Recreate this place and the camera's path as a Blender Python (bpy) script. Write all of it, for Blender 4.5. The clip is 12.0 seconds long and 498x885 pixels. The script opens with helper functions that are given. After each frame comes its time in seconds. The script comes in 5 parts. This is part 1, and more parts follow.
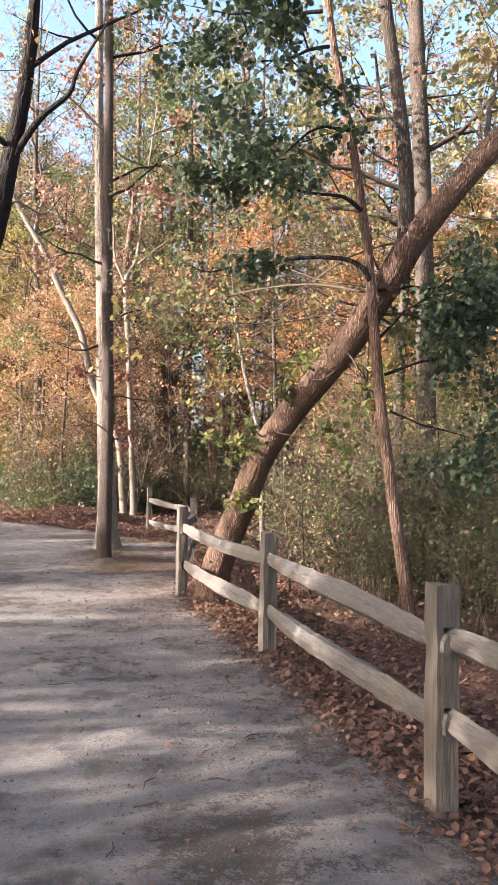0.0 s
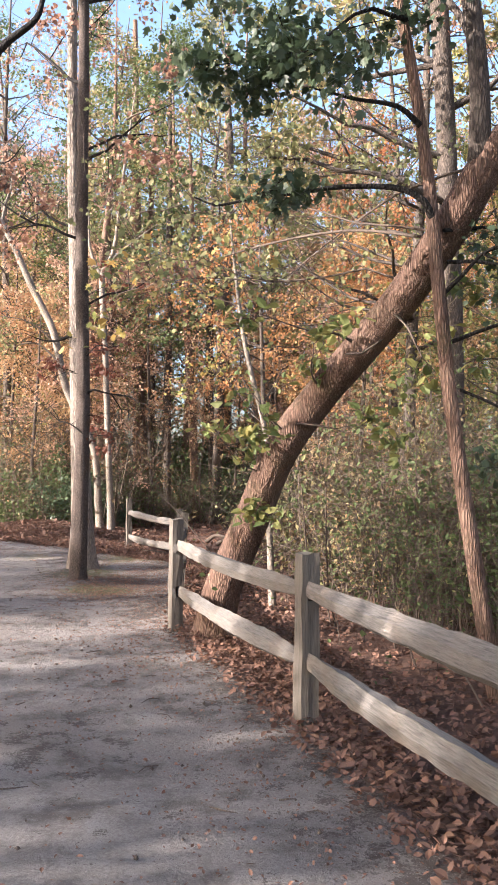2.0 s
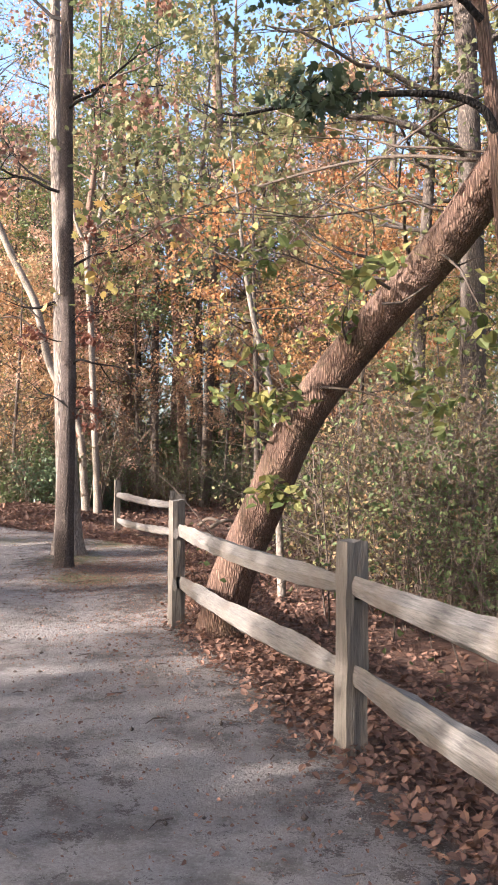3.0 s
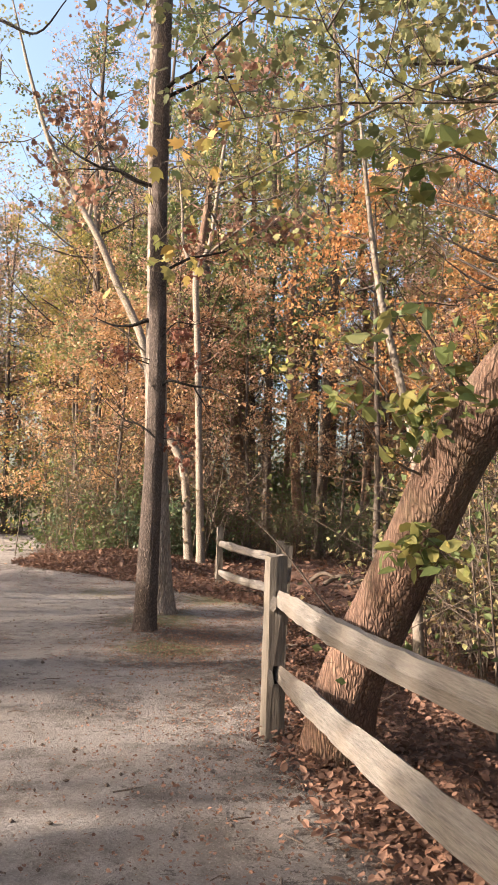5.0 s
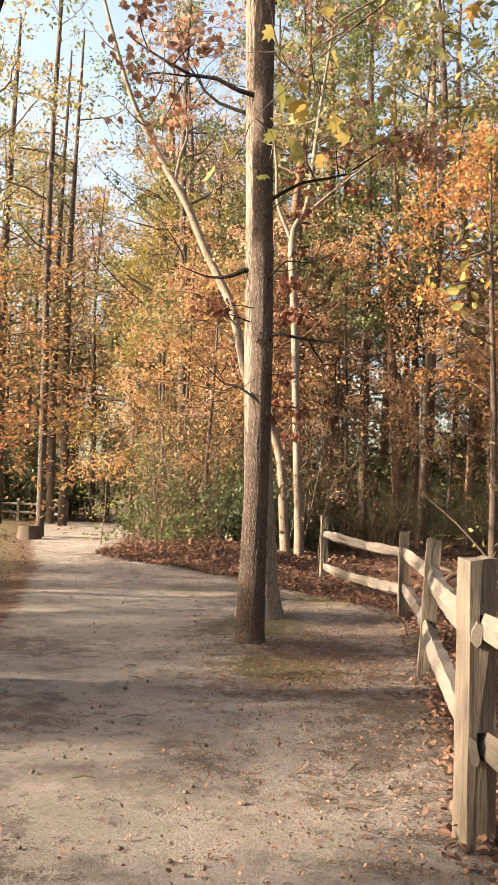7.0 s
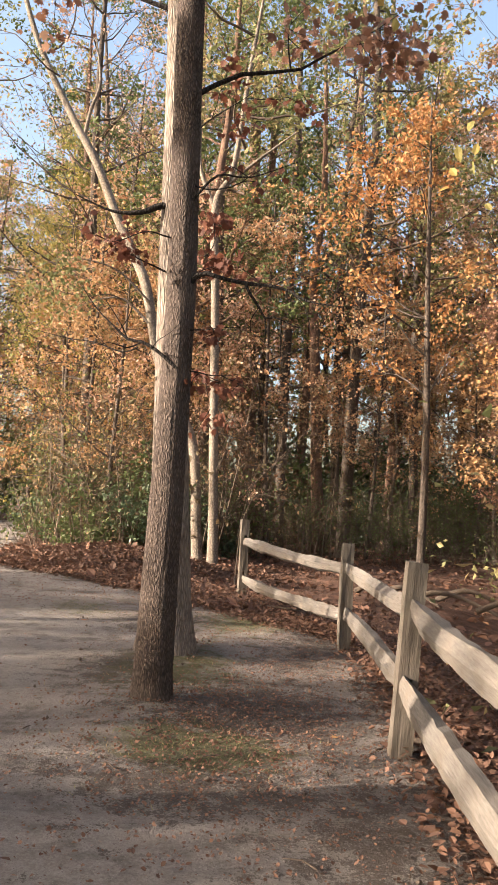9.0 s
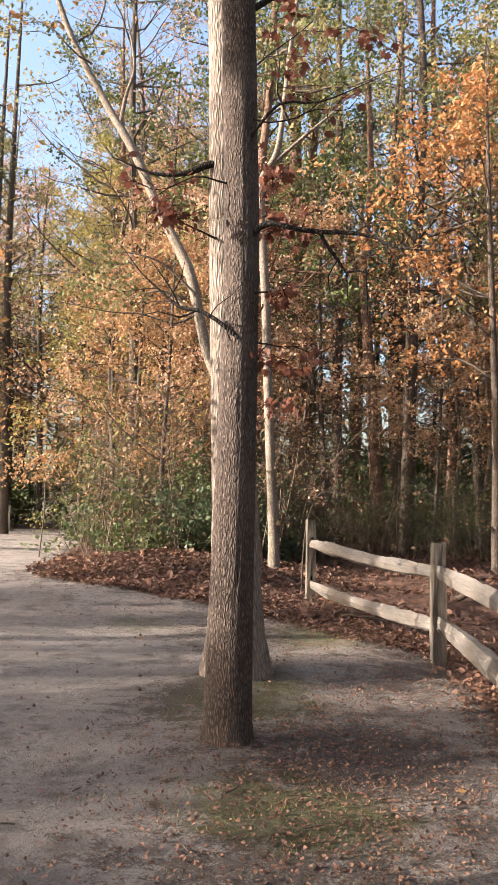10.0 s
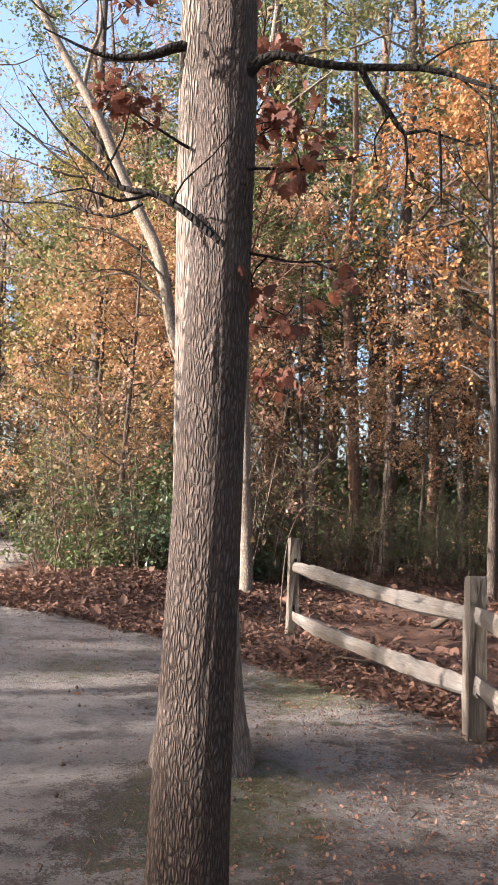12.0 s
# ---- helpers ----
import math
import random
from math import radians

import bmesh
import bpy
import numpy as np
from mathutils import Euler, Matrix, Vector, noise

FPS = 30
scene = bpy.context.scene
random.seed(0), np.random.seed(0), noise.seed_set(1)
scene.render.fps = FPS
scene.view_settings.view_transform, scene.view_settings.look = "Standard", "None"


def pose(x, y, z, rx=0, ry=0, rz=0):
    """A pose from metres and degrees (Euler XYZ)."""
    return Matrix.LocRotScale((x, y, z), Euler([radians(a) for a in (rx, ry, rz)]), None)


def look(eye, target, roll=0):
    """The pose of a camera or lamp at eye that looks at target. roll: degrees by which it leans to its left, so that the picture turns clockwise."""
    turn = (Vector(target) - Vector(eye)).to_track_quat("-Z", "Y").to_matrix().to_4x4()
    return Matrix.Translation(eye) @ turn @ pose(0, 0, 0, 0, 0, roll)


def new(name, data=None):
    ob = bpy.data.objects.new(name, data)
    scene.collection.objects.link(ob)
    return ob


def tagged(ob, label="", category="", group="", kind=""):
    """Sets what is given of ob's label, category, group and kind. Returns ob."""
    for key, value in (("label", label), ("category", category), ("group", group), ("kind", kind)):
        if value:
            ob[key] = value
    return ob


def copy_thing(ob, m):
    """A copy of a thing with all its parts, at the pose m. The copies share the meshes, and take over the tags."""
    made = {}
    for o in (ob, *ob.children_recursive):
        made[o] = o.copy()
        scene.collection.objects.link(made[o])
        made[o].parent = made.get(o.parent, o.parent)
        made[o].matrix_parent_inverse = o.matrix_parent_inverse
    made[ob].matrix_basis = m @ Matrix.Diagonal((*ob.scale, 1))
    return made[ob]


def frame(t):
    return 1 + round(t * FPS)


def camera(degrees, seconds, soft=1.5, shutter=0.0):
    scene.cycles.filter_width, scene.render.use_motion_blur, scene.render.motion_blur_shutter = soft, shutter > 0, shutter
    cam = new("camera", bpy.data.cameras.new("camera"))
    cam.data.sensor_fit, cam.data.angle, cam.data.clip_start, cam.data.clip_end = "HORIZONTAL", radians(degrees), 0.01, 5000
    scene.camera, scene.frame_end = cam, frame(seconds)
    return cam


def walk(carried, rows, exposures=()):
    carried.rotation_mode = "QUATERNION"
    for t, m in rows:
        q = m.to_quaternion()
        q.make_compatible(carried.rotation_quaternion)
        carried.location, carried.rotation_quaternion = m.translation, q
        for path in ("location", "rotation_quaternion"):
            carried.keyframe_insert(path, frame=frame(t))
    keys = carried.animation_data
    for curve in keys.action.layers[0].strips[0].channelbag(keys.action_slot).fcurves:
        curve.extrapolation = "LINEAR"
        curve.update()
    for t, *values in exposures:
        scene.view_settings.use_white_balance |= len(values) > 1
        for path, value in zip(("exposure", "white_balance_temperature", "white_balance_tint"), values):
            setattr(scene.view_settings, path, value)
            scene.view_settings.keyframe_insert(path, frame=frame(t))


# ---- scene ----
cam = camera(33.9, 12.0, soft=1.2)
PATH = [
    (0, (0.611, -0.104, 1.489), (0.538, 1.893, 1.562), 1.0),
    (0.5, (0.52, 0.291, 1.476), (0.42, 2.287, 1.557), 0.3),
    (1, (0.405, 0.8, 1.42), (0.243, 2.791, 1.516), 0.9),
    (1.5, (0.266, 1.266, 1.38), (0.221, 3.263, 1.481), 0.8),
    (2, (0.218, 1.737, 1.393), (0.205, 3.735, 1.499), 0.7),
    (2.5, (0.025, 2.241, 1.346), (0.033, 4.24, 1.415), 0.2),
    (2.7, (-0.013, 2.423, 1.337), (0.009, 4.422, 1.396), 0.3),
    (4.3, (0.058, 4.039, 1.328), (0.011, 6.034, 1.466), 3.1),
    (4.5, (0.037, 4.218, 1.317), (-0.07, 6.21, 1.459), 2.3),
    (5, (-0.066, 4.702, 1.298), (-0.325, 6.677, 1.477), 2.0),
    (5.5, (-0.221, 5.107, 1.272), (-0.741, 7.029, 1.467), 3.0),
    (6, (-0.32, 5.578, 1.254), (-0.834, 7.505, 1.413), 3.0),
    (6.5, (-0.504, 5.965, 1.237), (-1.102, 7.867, 1.393), 3.4),
    (7, (-0.657, 6.338, 1.249), (-1.118, 8.279, 1.394), 2.2),
    (9, (-1.091, 8.218, 1.264), (-1.338, 10.197, 1.42), 3.5),
    (9.5, (-1.209, 8.669, 1.259), (-1.428, 10.65, 1.418), 3.8),
    (10, (-1.385, 9.111, 1.248), (-1.748, 11.072, 1.401), 1.3),
    (10.5, (-1.505, 9.563, 1.223), (-1.861, 11.525, 1.378), 1.4),
    (11, (-1.637, 9.981, 1.238), (-2.011, 11.938, 1.415), 1.4),
    (11.5, (-1.717, 10.401, 1.225), (-2.001, 12.372, 1.41), 2.0),
    (12, (-1.743, 10.816, 1.272), (-2.032, 12.787, 1.456), 2.4),
]
walk(cam, [(t, look(eye, target, roll)) for t, eye, target, roll in PATH], exposures=((0, 2.27, 5900, 13), (2.7, 2.3, 5700, 13), (4.5, 2.1, 5700, 13), (5.5, 1.97, 7300, 12), (7, 2.18, 7400, 12), (9, 1.95, 6700, 12), (12, 2.02, 5800, 13)))

# ---- world, sun ----
SUN_WAY = Vector((0.92, 0.39, 0.0)).normalized()          # the way the light travels, on the ground
SUN_HEIGHT = radians(21)
world = bpy.data.worlds.new("world")
scene.world = world
world.use_nodes = True
wn = world.node_tree.nodes
sky = wn.new("ShaderNodeTexSky")
sky.sky_type = "NISHITA"
sky.sun_disc = False
sky.sun_elevation = SUN_HEIGHT
sky.sun_rotation = math.atan2(-SUN_WAY.x, -SUN_WAY.y) % (2 * math.pi)
sky.air_density, sky.dust_density = 1.1, 5.0
wn["Background"].inputs["Strength"].default_value = 0.125
world.node_tree.links.new(sky.outputs[0], wn["Background"].inputs["Color"])
sun = new("sun", bpy.data.lights.new("sun", "SUN"))
sun.data.energy, sun.data.angle, sun.data.color = 4.6, radians(0.6), (1.0, 0.87, 0.72)
sun.matrix_world = look((-20, -20, 20), Vector((-20, -20, 20)) + Vector((SUN_WAY.x * math.cos(SUN_HEIGHT), SUN_WAY.y * math.cos(SUN_HEIGHT), -math.sin(SUN_HEIGHT))))


# ---- materials ----
def material(name, rough=0.9):
    m = bpy.data.materials.new(name)
    m.use_nodes = True
    t = m.node_tree
    b = t.nodes["Principled BSDF"]
    b.inputs["Roughness"].default_value = rough
    b.inputs["Specular IOR Level"].default_value = 0.25
    return m, t, b


def node(t, kind, **values):
    n = t.nodes.new("ShaderNode" + kind)
    for key, value in values.items():
        n.inputs[key.replace("_", " ")].default_value = value
    return n


def ramp(t, source, stops, constant=False):
    n = t.nodes.new("ShaderNodeValToRGB")
    e = n.color_ramp.elements
    while len(e) < len(stops):
        e.new(0.5)
    for k, (at, c) in enumerate(stops):
        e[k].position, e[k].color = at, (*c, 1)
    if constant:
        n.color_ramp.interpolation = "CONSTANT"
    t.links.new(source, n.inputs[0])
    return n.outputs[0]


def coords(t, scale=(1, 1, 1)):
    c = t.nodes.new("ShaderNodeTexCoord")
    m = t.nodes.new("ShaderNodeMapping")
    m.inputs["Scale"].default_value = scale
    t.links.new(c.outputs["Object"], m.inputs[0])
    return m.outputs[0]


def noise_tex(t, vector, scale, detail=6, rough=0.6):
    n = node(t, "TexNoise", Scale=scale, Detail=detail, Roughness=rough)
    t.links.new(vector, n.inputs["Vector"])
    return n.outputs["Fac"]


def mix(t, fac, a, b, blend="MIX"):
    n = t.nodes.new("ShaderNodeMix")
    n.data_type, n.blend_type = "RGBA", blend
    for socket, value in ((n.inputs[0], fac), (n.inputs[6], a), (n.inputs[7], b)):
        if isinstance(value, (int, float)):
            socket.default_value = value
        elif isinstance(value, tuple):
            socket.default_value = (*value, 1)
        else:
            t.links.new(value, socket)
    return n.outputs[2]


def sums(t, op, a, b):
    n = t.nodes.new("ShaderNodeMath")
    n.operation = op
    n.use_clamp = op == "MULTIPLY_ADD"
    for socket, value in ((n.inputs[0], a), (n.inputs[1], b)):
        if isinstance(value, (int, float)):
            socket.default_value = value
        else:
            t.links.new(value, socket)
    return n.outputs[0]


def bump(t, b, height, strength, distance):
    n = node(t, "Bump", Strength=strength, Distance=distance)
    t.links.new(height, n.inputs["Height"])
    t.links.new(n.outputs[0], b.inputs["Normal"])


def bark(name, dark, mid, light, streak=5.0, scale=9.0, relief=0.02, moss=0.0):
    """Furrowed bark: plates stretched along the trunk, with paler lichen patches."""
    m, t, b = material(name, 0.92)
    v = coords(t, (1, 1, 1 / streak))
    warp = node(t, "TexNoise", Scale=14.0, Detail=4.0)
    t.links.new(v, warp.inputs["Vector"])
    off = mix(t, 0.03, v, warp.outputs["Color"])
    vor = node(t, "TexVoronoi", Scale=scale * 6.5)
    vor.feature = "DISTANCE_TO_EDGE"
    t.links.new(off, vor.inputs["Vector"])
    fine = noise_tex(t, v, scale * 6, 8, 0.7)
    furrow = ramp(t, vor.outputs["Distance"], ((0.0, (0, 0, 0)), (0.36, (1, 1, 1))))
    height = mix(t, 0.5, furrow, fine)
    colour = ramp(t, height, ((0.12, dark), (0.42, mid), (0.95, light)))
    patch = ramp(t, noise_tex(t, coords(t), 1.7, 5, 0.65), ((0.42, (0, 0, 0)), (0.68, (1, 1, 1))))
    colour = mix(t, sums(t, "MULTIPLY", patch, 0.45), colour, light)
    if moss:
        green = ramp(t, noise_tex(t, coords(t), 3.1, 5, 0.7), ((0.5, (0, 0, 0)), (0.7, (1, 1, 1))))
        colour = mix(t, sums(t, "MULTIPLY", green, moss), colour, (0.10, 0.12, 0.05))
    t.links.new(colour, b.inputs["Base Color"])
    bump(t, b, height, 0.9, relief)
    return m


def leaf_material(name, stops, rough=0.55, through_light=0.35):
    """Leaves: each leaf its own tint, each tree its own cast, some light let through."""
    m, t, b = material(name, rough)
    geo = t.nodes.new("ShaderNodeNewGeometry")
    info = t.nodes.new("ShaderNodeObjectInfo")
    pick = sums(t, "ADD", sums(t, "MULTIPLY", geo.outputs["Random Per Island"], 0.5), sums(t, "MULTIPLY", info.outputs["Random"], 0.5))
    colour = ramp(t, pick, stops)
    vein = noise_tex(t, coords(t), 30, 3, 0.6)
    colour = mix(t, sums(t, "MULTIPLY", vein, 0.35), colour, (0.16, 0.10, 0.05))
    t.links.new(colour, b.inputs["Base Color"])
    tr = t.nodes.new("ShaderNodeBsdfTranslucent")
    t.links.new(colour, tr.inputs["Color"])
    sh = t.nodes.new("ShaderNodeMixShader")
    sh.inputs[0].default_value = through_light
    t.links.new(b.outputs[0], sh.inputs[1])
    t.links.new(tr.outputs[0], sh.inputs[2])
    t.links.new(sh.outputs[0], t.nodes["Material Output"].inputs["Surface"])
    return m


BARK_OAK = bark("bark_oak", (0.012, 0.009, 0.008), (0.075, 0.055, 0.045), (0.20, 0.155, 0.13), 4.0, 15, 0.025)
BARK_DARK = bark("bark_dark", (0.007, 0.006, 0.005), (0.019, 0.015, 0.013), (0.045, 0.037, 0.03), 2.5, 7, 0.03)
BARK_RED = bark("bark_red", (0.03, 0.019, 0.014), (0.15, 0.088, 0.062), (0.28, 0.18, 0.13), 6, 9, 0.025, 0.2)
BARK_SHAG = bark("bark_shaggy", (0.045, 0.034, 0.028), (0.215, 0.17, 0.138), (0.42, 0.355, 0.30), 6.0, 8, 0.035)
BARK_PALE = bark("bark_pale", (0.05, 0.04, 0.033), (0.16, 0.13, 0.102), (0.30, 0.25, 0.205), 1.4, 3.5, 0.008)
BARK_GREY = bark("bark_grey", (0.018, 0.014, 0.012), (0.075, 0.058, 0.047), (0.17, 0.135, 0.108), 4, 8, 0.02)
TWIG = bark("twig_bark", (0.03, 0.023, 0.019), (0.095, 0.07, 0.054), (0.18, 0.138, 0.105), 4, 20, 0.004)

GOLD = leaf_material("gold_leaf", ((0.0, (0.171, 0.081, 0.061)), (0.16, (0.36, 0.171, 0.099)), (0.34, (0.486, 0.27, 0.143)), (0.5, (0.468, 0.324, 0.22)), (0.64, (0.351, 0.288, 0.165)), (0.78, (0.153, 0.167, 0.099)), (0.9, (0.09, 0.126, 0.071)), (1.0, (0.063, 0.099, 0.055))), 0.6, 0.32)
ORANGE = leaf_material("orange_leaf", ((0.0, (0.266, 0.095, 0.046)), (0.4, (0.456, 0.199, 0.08)), (0.7, (0.494, 0.275, 0.114)), (1.0, (0.342, 0.266, 0.125))), 0.6, 0.4)
OLIVE = leaf_material("olive_leaf", ((0.0, (0.087, 0.122, 0.05)), (0.3, (0.165, 0.185, 0.079)), (0.55, (0.262, 0.253, 0.109)), (0.8, (0.389, 0.282, 0.139)), (1.0, (0.408, 0.194, 0.109))), 0.6, 0.4)
GREEN = leaf_material("green_leaf", ((0.0, (0.04, 0.07, 0.025)), (0.5, (0.075, 0.12, 0.04)), (0.85, (0.10, 0.14, 0.05)), (1.0, (0.15, 0.16, 0.06))))
DEEP = leaf_material("deep_green_leaf", ((0.0, (0.03, 0.06, 0.035)), (0.6, (0.05, 0.095, 0.05)), (1.0, (0.09, 0.14, 0.06))), 0.4, 0.25)
LIME = leaf_material("lime_leaf", ((0.0, (0.07, 0.115, 0.04)), (0.4, (0.13, 0.18, 0.055)), (0.65, (0.25, 0.25, 0.08)), (0.82, (0.42, 0.34, 0.10)), (1.0, (0.55, 0.30, 0.09))))
RUSSET = leaf_material("russet_leaf", ((0.0, (0.074, 0.024, 0.021)), (0.5, (0.143, 0.048, 0.035)), (0.85, (0.198, 0.072, 0.042)), (1.0, (0.223, 0.12, 0.056))))
COPPER = leaf_material("copper_leaf", ((0.0, (0.133, 0.071, 0.063)), (0.25, (0.342, 0.171, 0.114)), (0.5, (0.475, 0.285, 0.194)), (0.75, (0.513, 0.361, 0.262)), (1.0, (0.323, 0.266, 0.148))), 0.6, 0.3)
YELLOW = leaf_material("yellow_green_leaf", ((0.0, (0.076, 0.11, 0.037)), (0.3, (0.143, 0.171, 0.056)), (0.55, (0.267, 0.258, 0.075)), (0.8, (0.419, 0.324, 0.094)), (1.0, (0.476, 0.267, 0.084))), 0.6, 0.35)
BROWN = leaf_material("brown_leaf", ((0.0, (0.045, 0.035, 0.02)), (0.35, (0.10, 0.075, 0.04)), (0.6, (0.17, 0.11, 0.06)), (0.85, (0.09, 0.10, 0.045)), (1.0, (0.06, 0.085, 0.035))), 0.65, 0.3)
PEACH = leaf_material("peach_leaf", ((0.0, (0.195, 0.086, 0.045)), (0.2, (0.344, 0.172, 0.075)), (0.45, (0.449, 0.264, 0.128)), (0.7, (0.464, 0.315, 0.18)), (0.88, (0.254, 0.221, 0.098)), (1.0, (0.09, 0.107, 0.045))), 0.6, 0.35)
LITTER = leaf_material("litter_leaf", ((0.0, (0.048, 0.03, 0.023)), (0.25, (0.102, 0.054, 0.041)), (0.5, (0.167, 0.088, 0.063)), (0.75, (0.239, 0.124, 0.085)), (0.92, (0.323, 0.18, 0.118)), (1.0, (0.431, 0.293, 0.213))), 0.7, 0.15)


def weathered_wood():
    m, t, b = material("weathered_wood", 0.85)
    info = t.nodes.new("ShaderNodeObjectInfo")
    v = coords(t, (1.0, 15, 15))
    grain = noise_tex(t, v, 8, 10, 0.75)
    stain = noise_tex(t, coords(t), 3, 5, 0.65)
    colour = ramp(t, grain, ((0.27, (0.03, 0.026, 0.022)), (0.45, (0.12, 0.107, 0.095)), (0.7, (0.225, 0.203, 0.182))))
    colour = mix(t, ramp(t, stain, ((0.45, (0, 0, 0)), (0.7, (0.6, 0.6, 0.6)))), colour, (0.16, 0.12, 0.088))
    colour = mix(t, sums(t, "MULTIPLY", info.outputs["Random"], 0.25), colour, (0.18, 0.16, 0.14))
    t.links.new(colour, b.inputs["Base Color"])
    bump(t, b, grain, 0.9, 0.010)
    return m


def post_wood():
    m, t, b = material("post_wood", 0.85)
    info = t.nodes.new("ShaderNodeObjectInfo")
    v = coords(t, (16, 16, 1.3))
    grain = noise_tex(t, v, 5, 8, 0.7)
    stain = noise_tex(t, coords(t), 4, 5, 0.65)
    colour = ramp(t, grain, ((0.27, (0.03, 0.024, 0.019)), (0.45, (0.105, 0.086, 0.069)), (0.7, (0.18, 0.152, 0.124))))
    colour = mix(t, ramp(t, stain, ((0.42, (0, 0, 0)), (0.7, (0.7, 0.7, 0.7)))), colour, (0.135, 0.12, 0.098))
    colour = mix(t, sums(t, "MULTIPLY", info.outputs["Random"], 0.2), colour, (0.15, 0.125, 0.098))
    t.links.new(colour, b.inputs["Base Color"])
    bump(t, b, grain, 0.9, 0.010)
    return m


WOOD, POST_WOOD = weathered_wood(), post_wood()


def ground_material():
    """Packed sand on the trodden way, leaf mould in the wood, thin moss and grass between; the surface kinds come from two attributes."""
    m, t, b = material("ground_soil", 0.95)
    v = coords(t)
    big, mid, fine = noise_tex(t, v, 0.7, 6, 0.6), noise_tex(t, v, 6, 8, 0.7), noise_tex(t, v, 60, 6, 0.75)
    grit = node(t, "TexVoronoi", Scale=75.0)
    t.links.new(v, grit.inputs["Vector"])
    sand = ramp(t, big, ((0.3, (0.27, 0.243, 0.225)), (0.55, (0.36, 0.328, 0.306)), (0.75, (0.43, 0.397, 0.372))))
    sand = mix(t, ramp(t, mid, ((0.42, (0.5, 0.5, 0.5)), (0.62, (0, 0, 0)))), sand, (0.17, 0.142, 0.122))
    sand = mix(t, ramp(t, fine, ((0.35, (0.7, 0.7, 0.7)), (0.6, (0, 0, 0)))), sand, (0.15, 0.125, 0.106))
    soil = noise_tex(t, v, 2.3, 7, 0.7)
    sand = mix(t, ramp(t, soil, ((0.50, (0, 0, 0)), (0.62, (0.8, 0.8, 0.8)))), sand, (0.11, 0.092, 0.08))
    earth = t.nodes.new("ShaderNodeAttribute")
    earth.attribute_name = "soil"
    ragged = sums(t, "ADD", earth.outputs["Fac"], sums(t, "ADD", sums(t, "MULTIPLY", sums(t, "SUBTRACT", mid, 0.5), 3.0), sums(t, "MULTIPLY", sums(t, "SUBTRACT", fine, 0.5), 2.4)))
    sand = mix(t, ramp(t, ragged, ((0.34, (0, 0, 0)), (0.6, (0.9, 0.9, 0.9)))), sand, mix(t, fine, (0.032, 0.025, 0.021), (0.12, 0.094, 0.077)))
    stones = ramp(t, grit.outputs["Distance"], ((0.12, (1, 1, 1)), (0.3, (0, 0, 0))))
    sand = mix(t, sums(t, "MULTIPLY", stones, 0.35), sand, (0.40, 0.36, 0.32))
    mould = ramp(t, mid, ((0.3, (0.045, 0.026, 0.02)), (0.5, (0.105, 0.058, 0.041)), (0.72, (0.19, 0.105, 0.072))))
    moss = ramp(t, fine, ((0.3, (0.05, 0.052, 0.022)), (0.5, (0.10, 0.098, 0.042)), (0.75, (0.17, 0.15, 0.08))))
    way = t.nodes.new("ShaderNodeAttribute")
    way.attribute_name = "sand"
    turf = t.nodes.new("ShaderNodeAttribute")
    turf.attribute_name = "moss"
    rough_edge = sums(t, "ADD", way.outputs["Fac"], sums(t, "MULTIPLY", sums(t, "SUBTRACT", mid, 0.5), 0.9))
    on_sand = ramp(t, rough_edge, ((0.38, (0, 0, 0)), (0.62, (1, 1, 1))))
    rough_moss = sums(t, "ADD", turf.outputs["Fac"], sums(t, "MULTIPLY", sums(t, "SUBTRACT", mid, 0.5), 1.3))
    on_moss = ramp(t, rough_moss, ((0.4, (0, 0, 0)), (0.75, (0.85, 0.85, 0.85))))
    colour = mix(t, on_moss, mix(t, on_sand, mould, sand), moss)
    t.links.new(colour, b.inputs["Base Color"])
    bump(t, b, mix(t, 0.55, mid, fine), 1.0, 0.06)
    return m


GROUND = ground_material()


# ---- mesh helpers ----
class Shape:
    """Collects points and faces of one mesh."""

    def __init__(self):
        self.points, self.faces, self.count = [], [], 0

    def add(self, points, faces):
        points = np.asarray(points, float)
        self.points.append(points)
        self.faces.append(np.asarray(faces, int) + self.count)
        self.count += len(points)

    def mesh(self, name, mat, smooth=True):
        me = bpy.data.meshes.new(name)
        points = np.concatenate(self.points)
        faces = [f for block in self.faces for f in block.tolist()]
        me.from_pydata(points.tolist(), [], faces)
        me.materials.append(mat)
        if smooth:
            me.polygons.foreach_set("use_smooth", np.ones(len(me.polygons), bool))
        me.update()
        return me


def part(name, shape, mat, parent, label="", smooth=True):
    """One mesh object under a thing or under a part."""
    ob = new(name, shape.mesh(name, mat, smooth) if isinstance(shape, Shape) else shape)
    if not isinstance(shape, Shape) and mat and not ob.data.materials:
        ob.data.materials.append(mat)
    ob.parent = parent
    return tagged(ob, label)


def spline(points, step):
    """Smooth line through the points, at about that spacing; each point carries extra values behind its x, y, z."""
    p = np.asarray(points, float)
    p = np.vstack((2 * p[0] - p[1], p, 2 * p[-1] - p[-2]))
    out = []
    for a, b, c, d in zip(p, p[1:], p[2:], p[3:]):
        n = max(1, int(np.ceil(np.linalg.norm((c - b)[:3]) / step)))
        s = (np.arange(n) / n)[:, None]
        out.append(0.5 * (2 * b + (c - a) * s + (2 * a - 5 * b + 4 * c - d) * s ** 2 + (3 * b - a - 3 * c + d) * s ** 3))
    return np.vstack(out + [p[-2][None]])


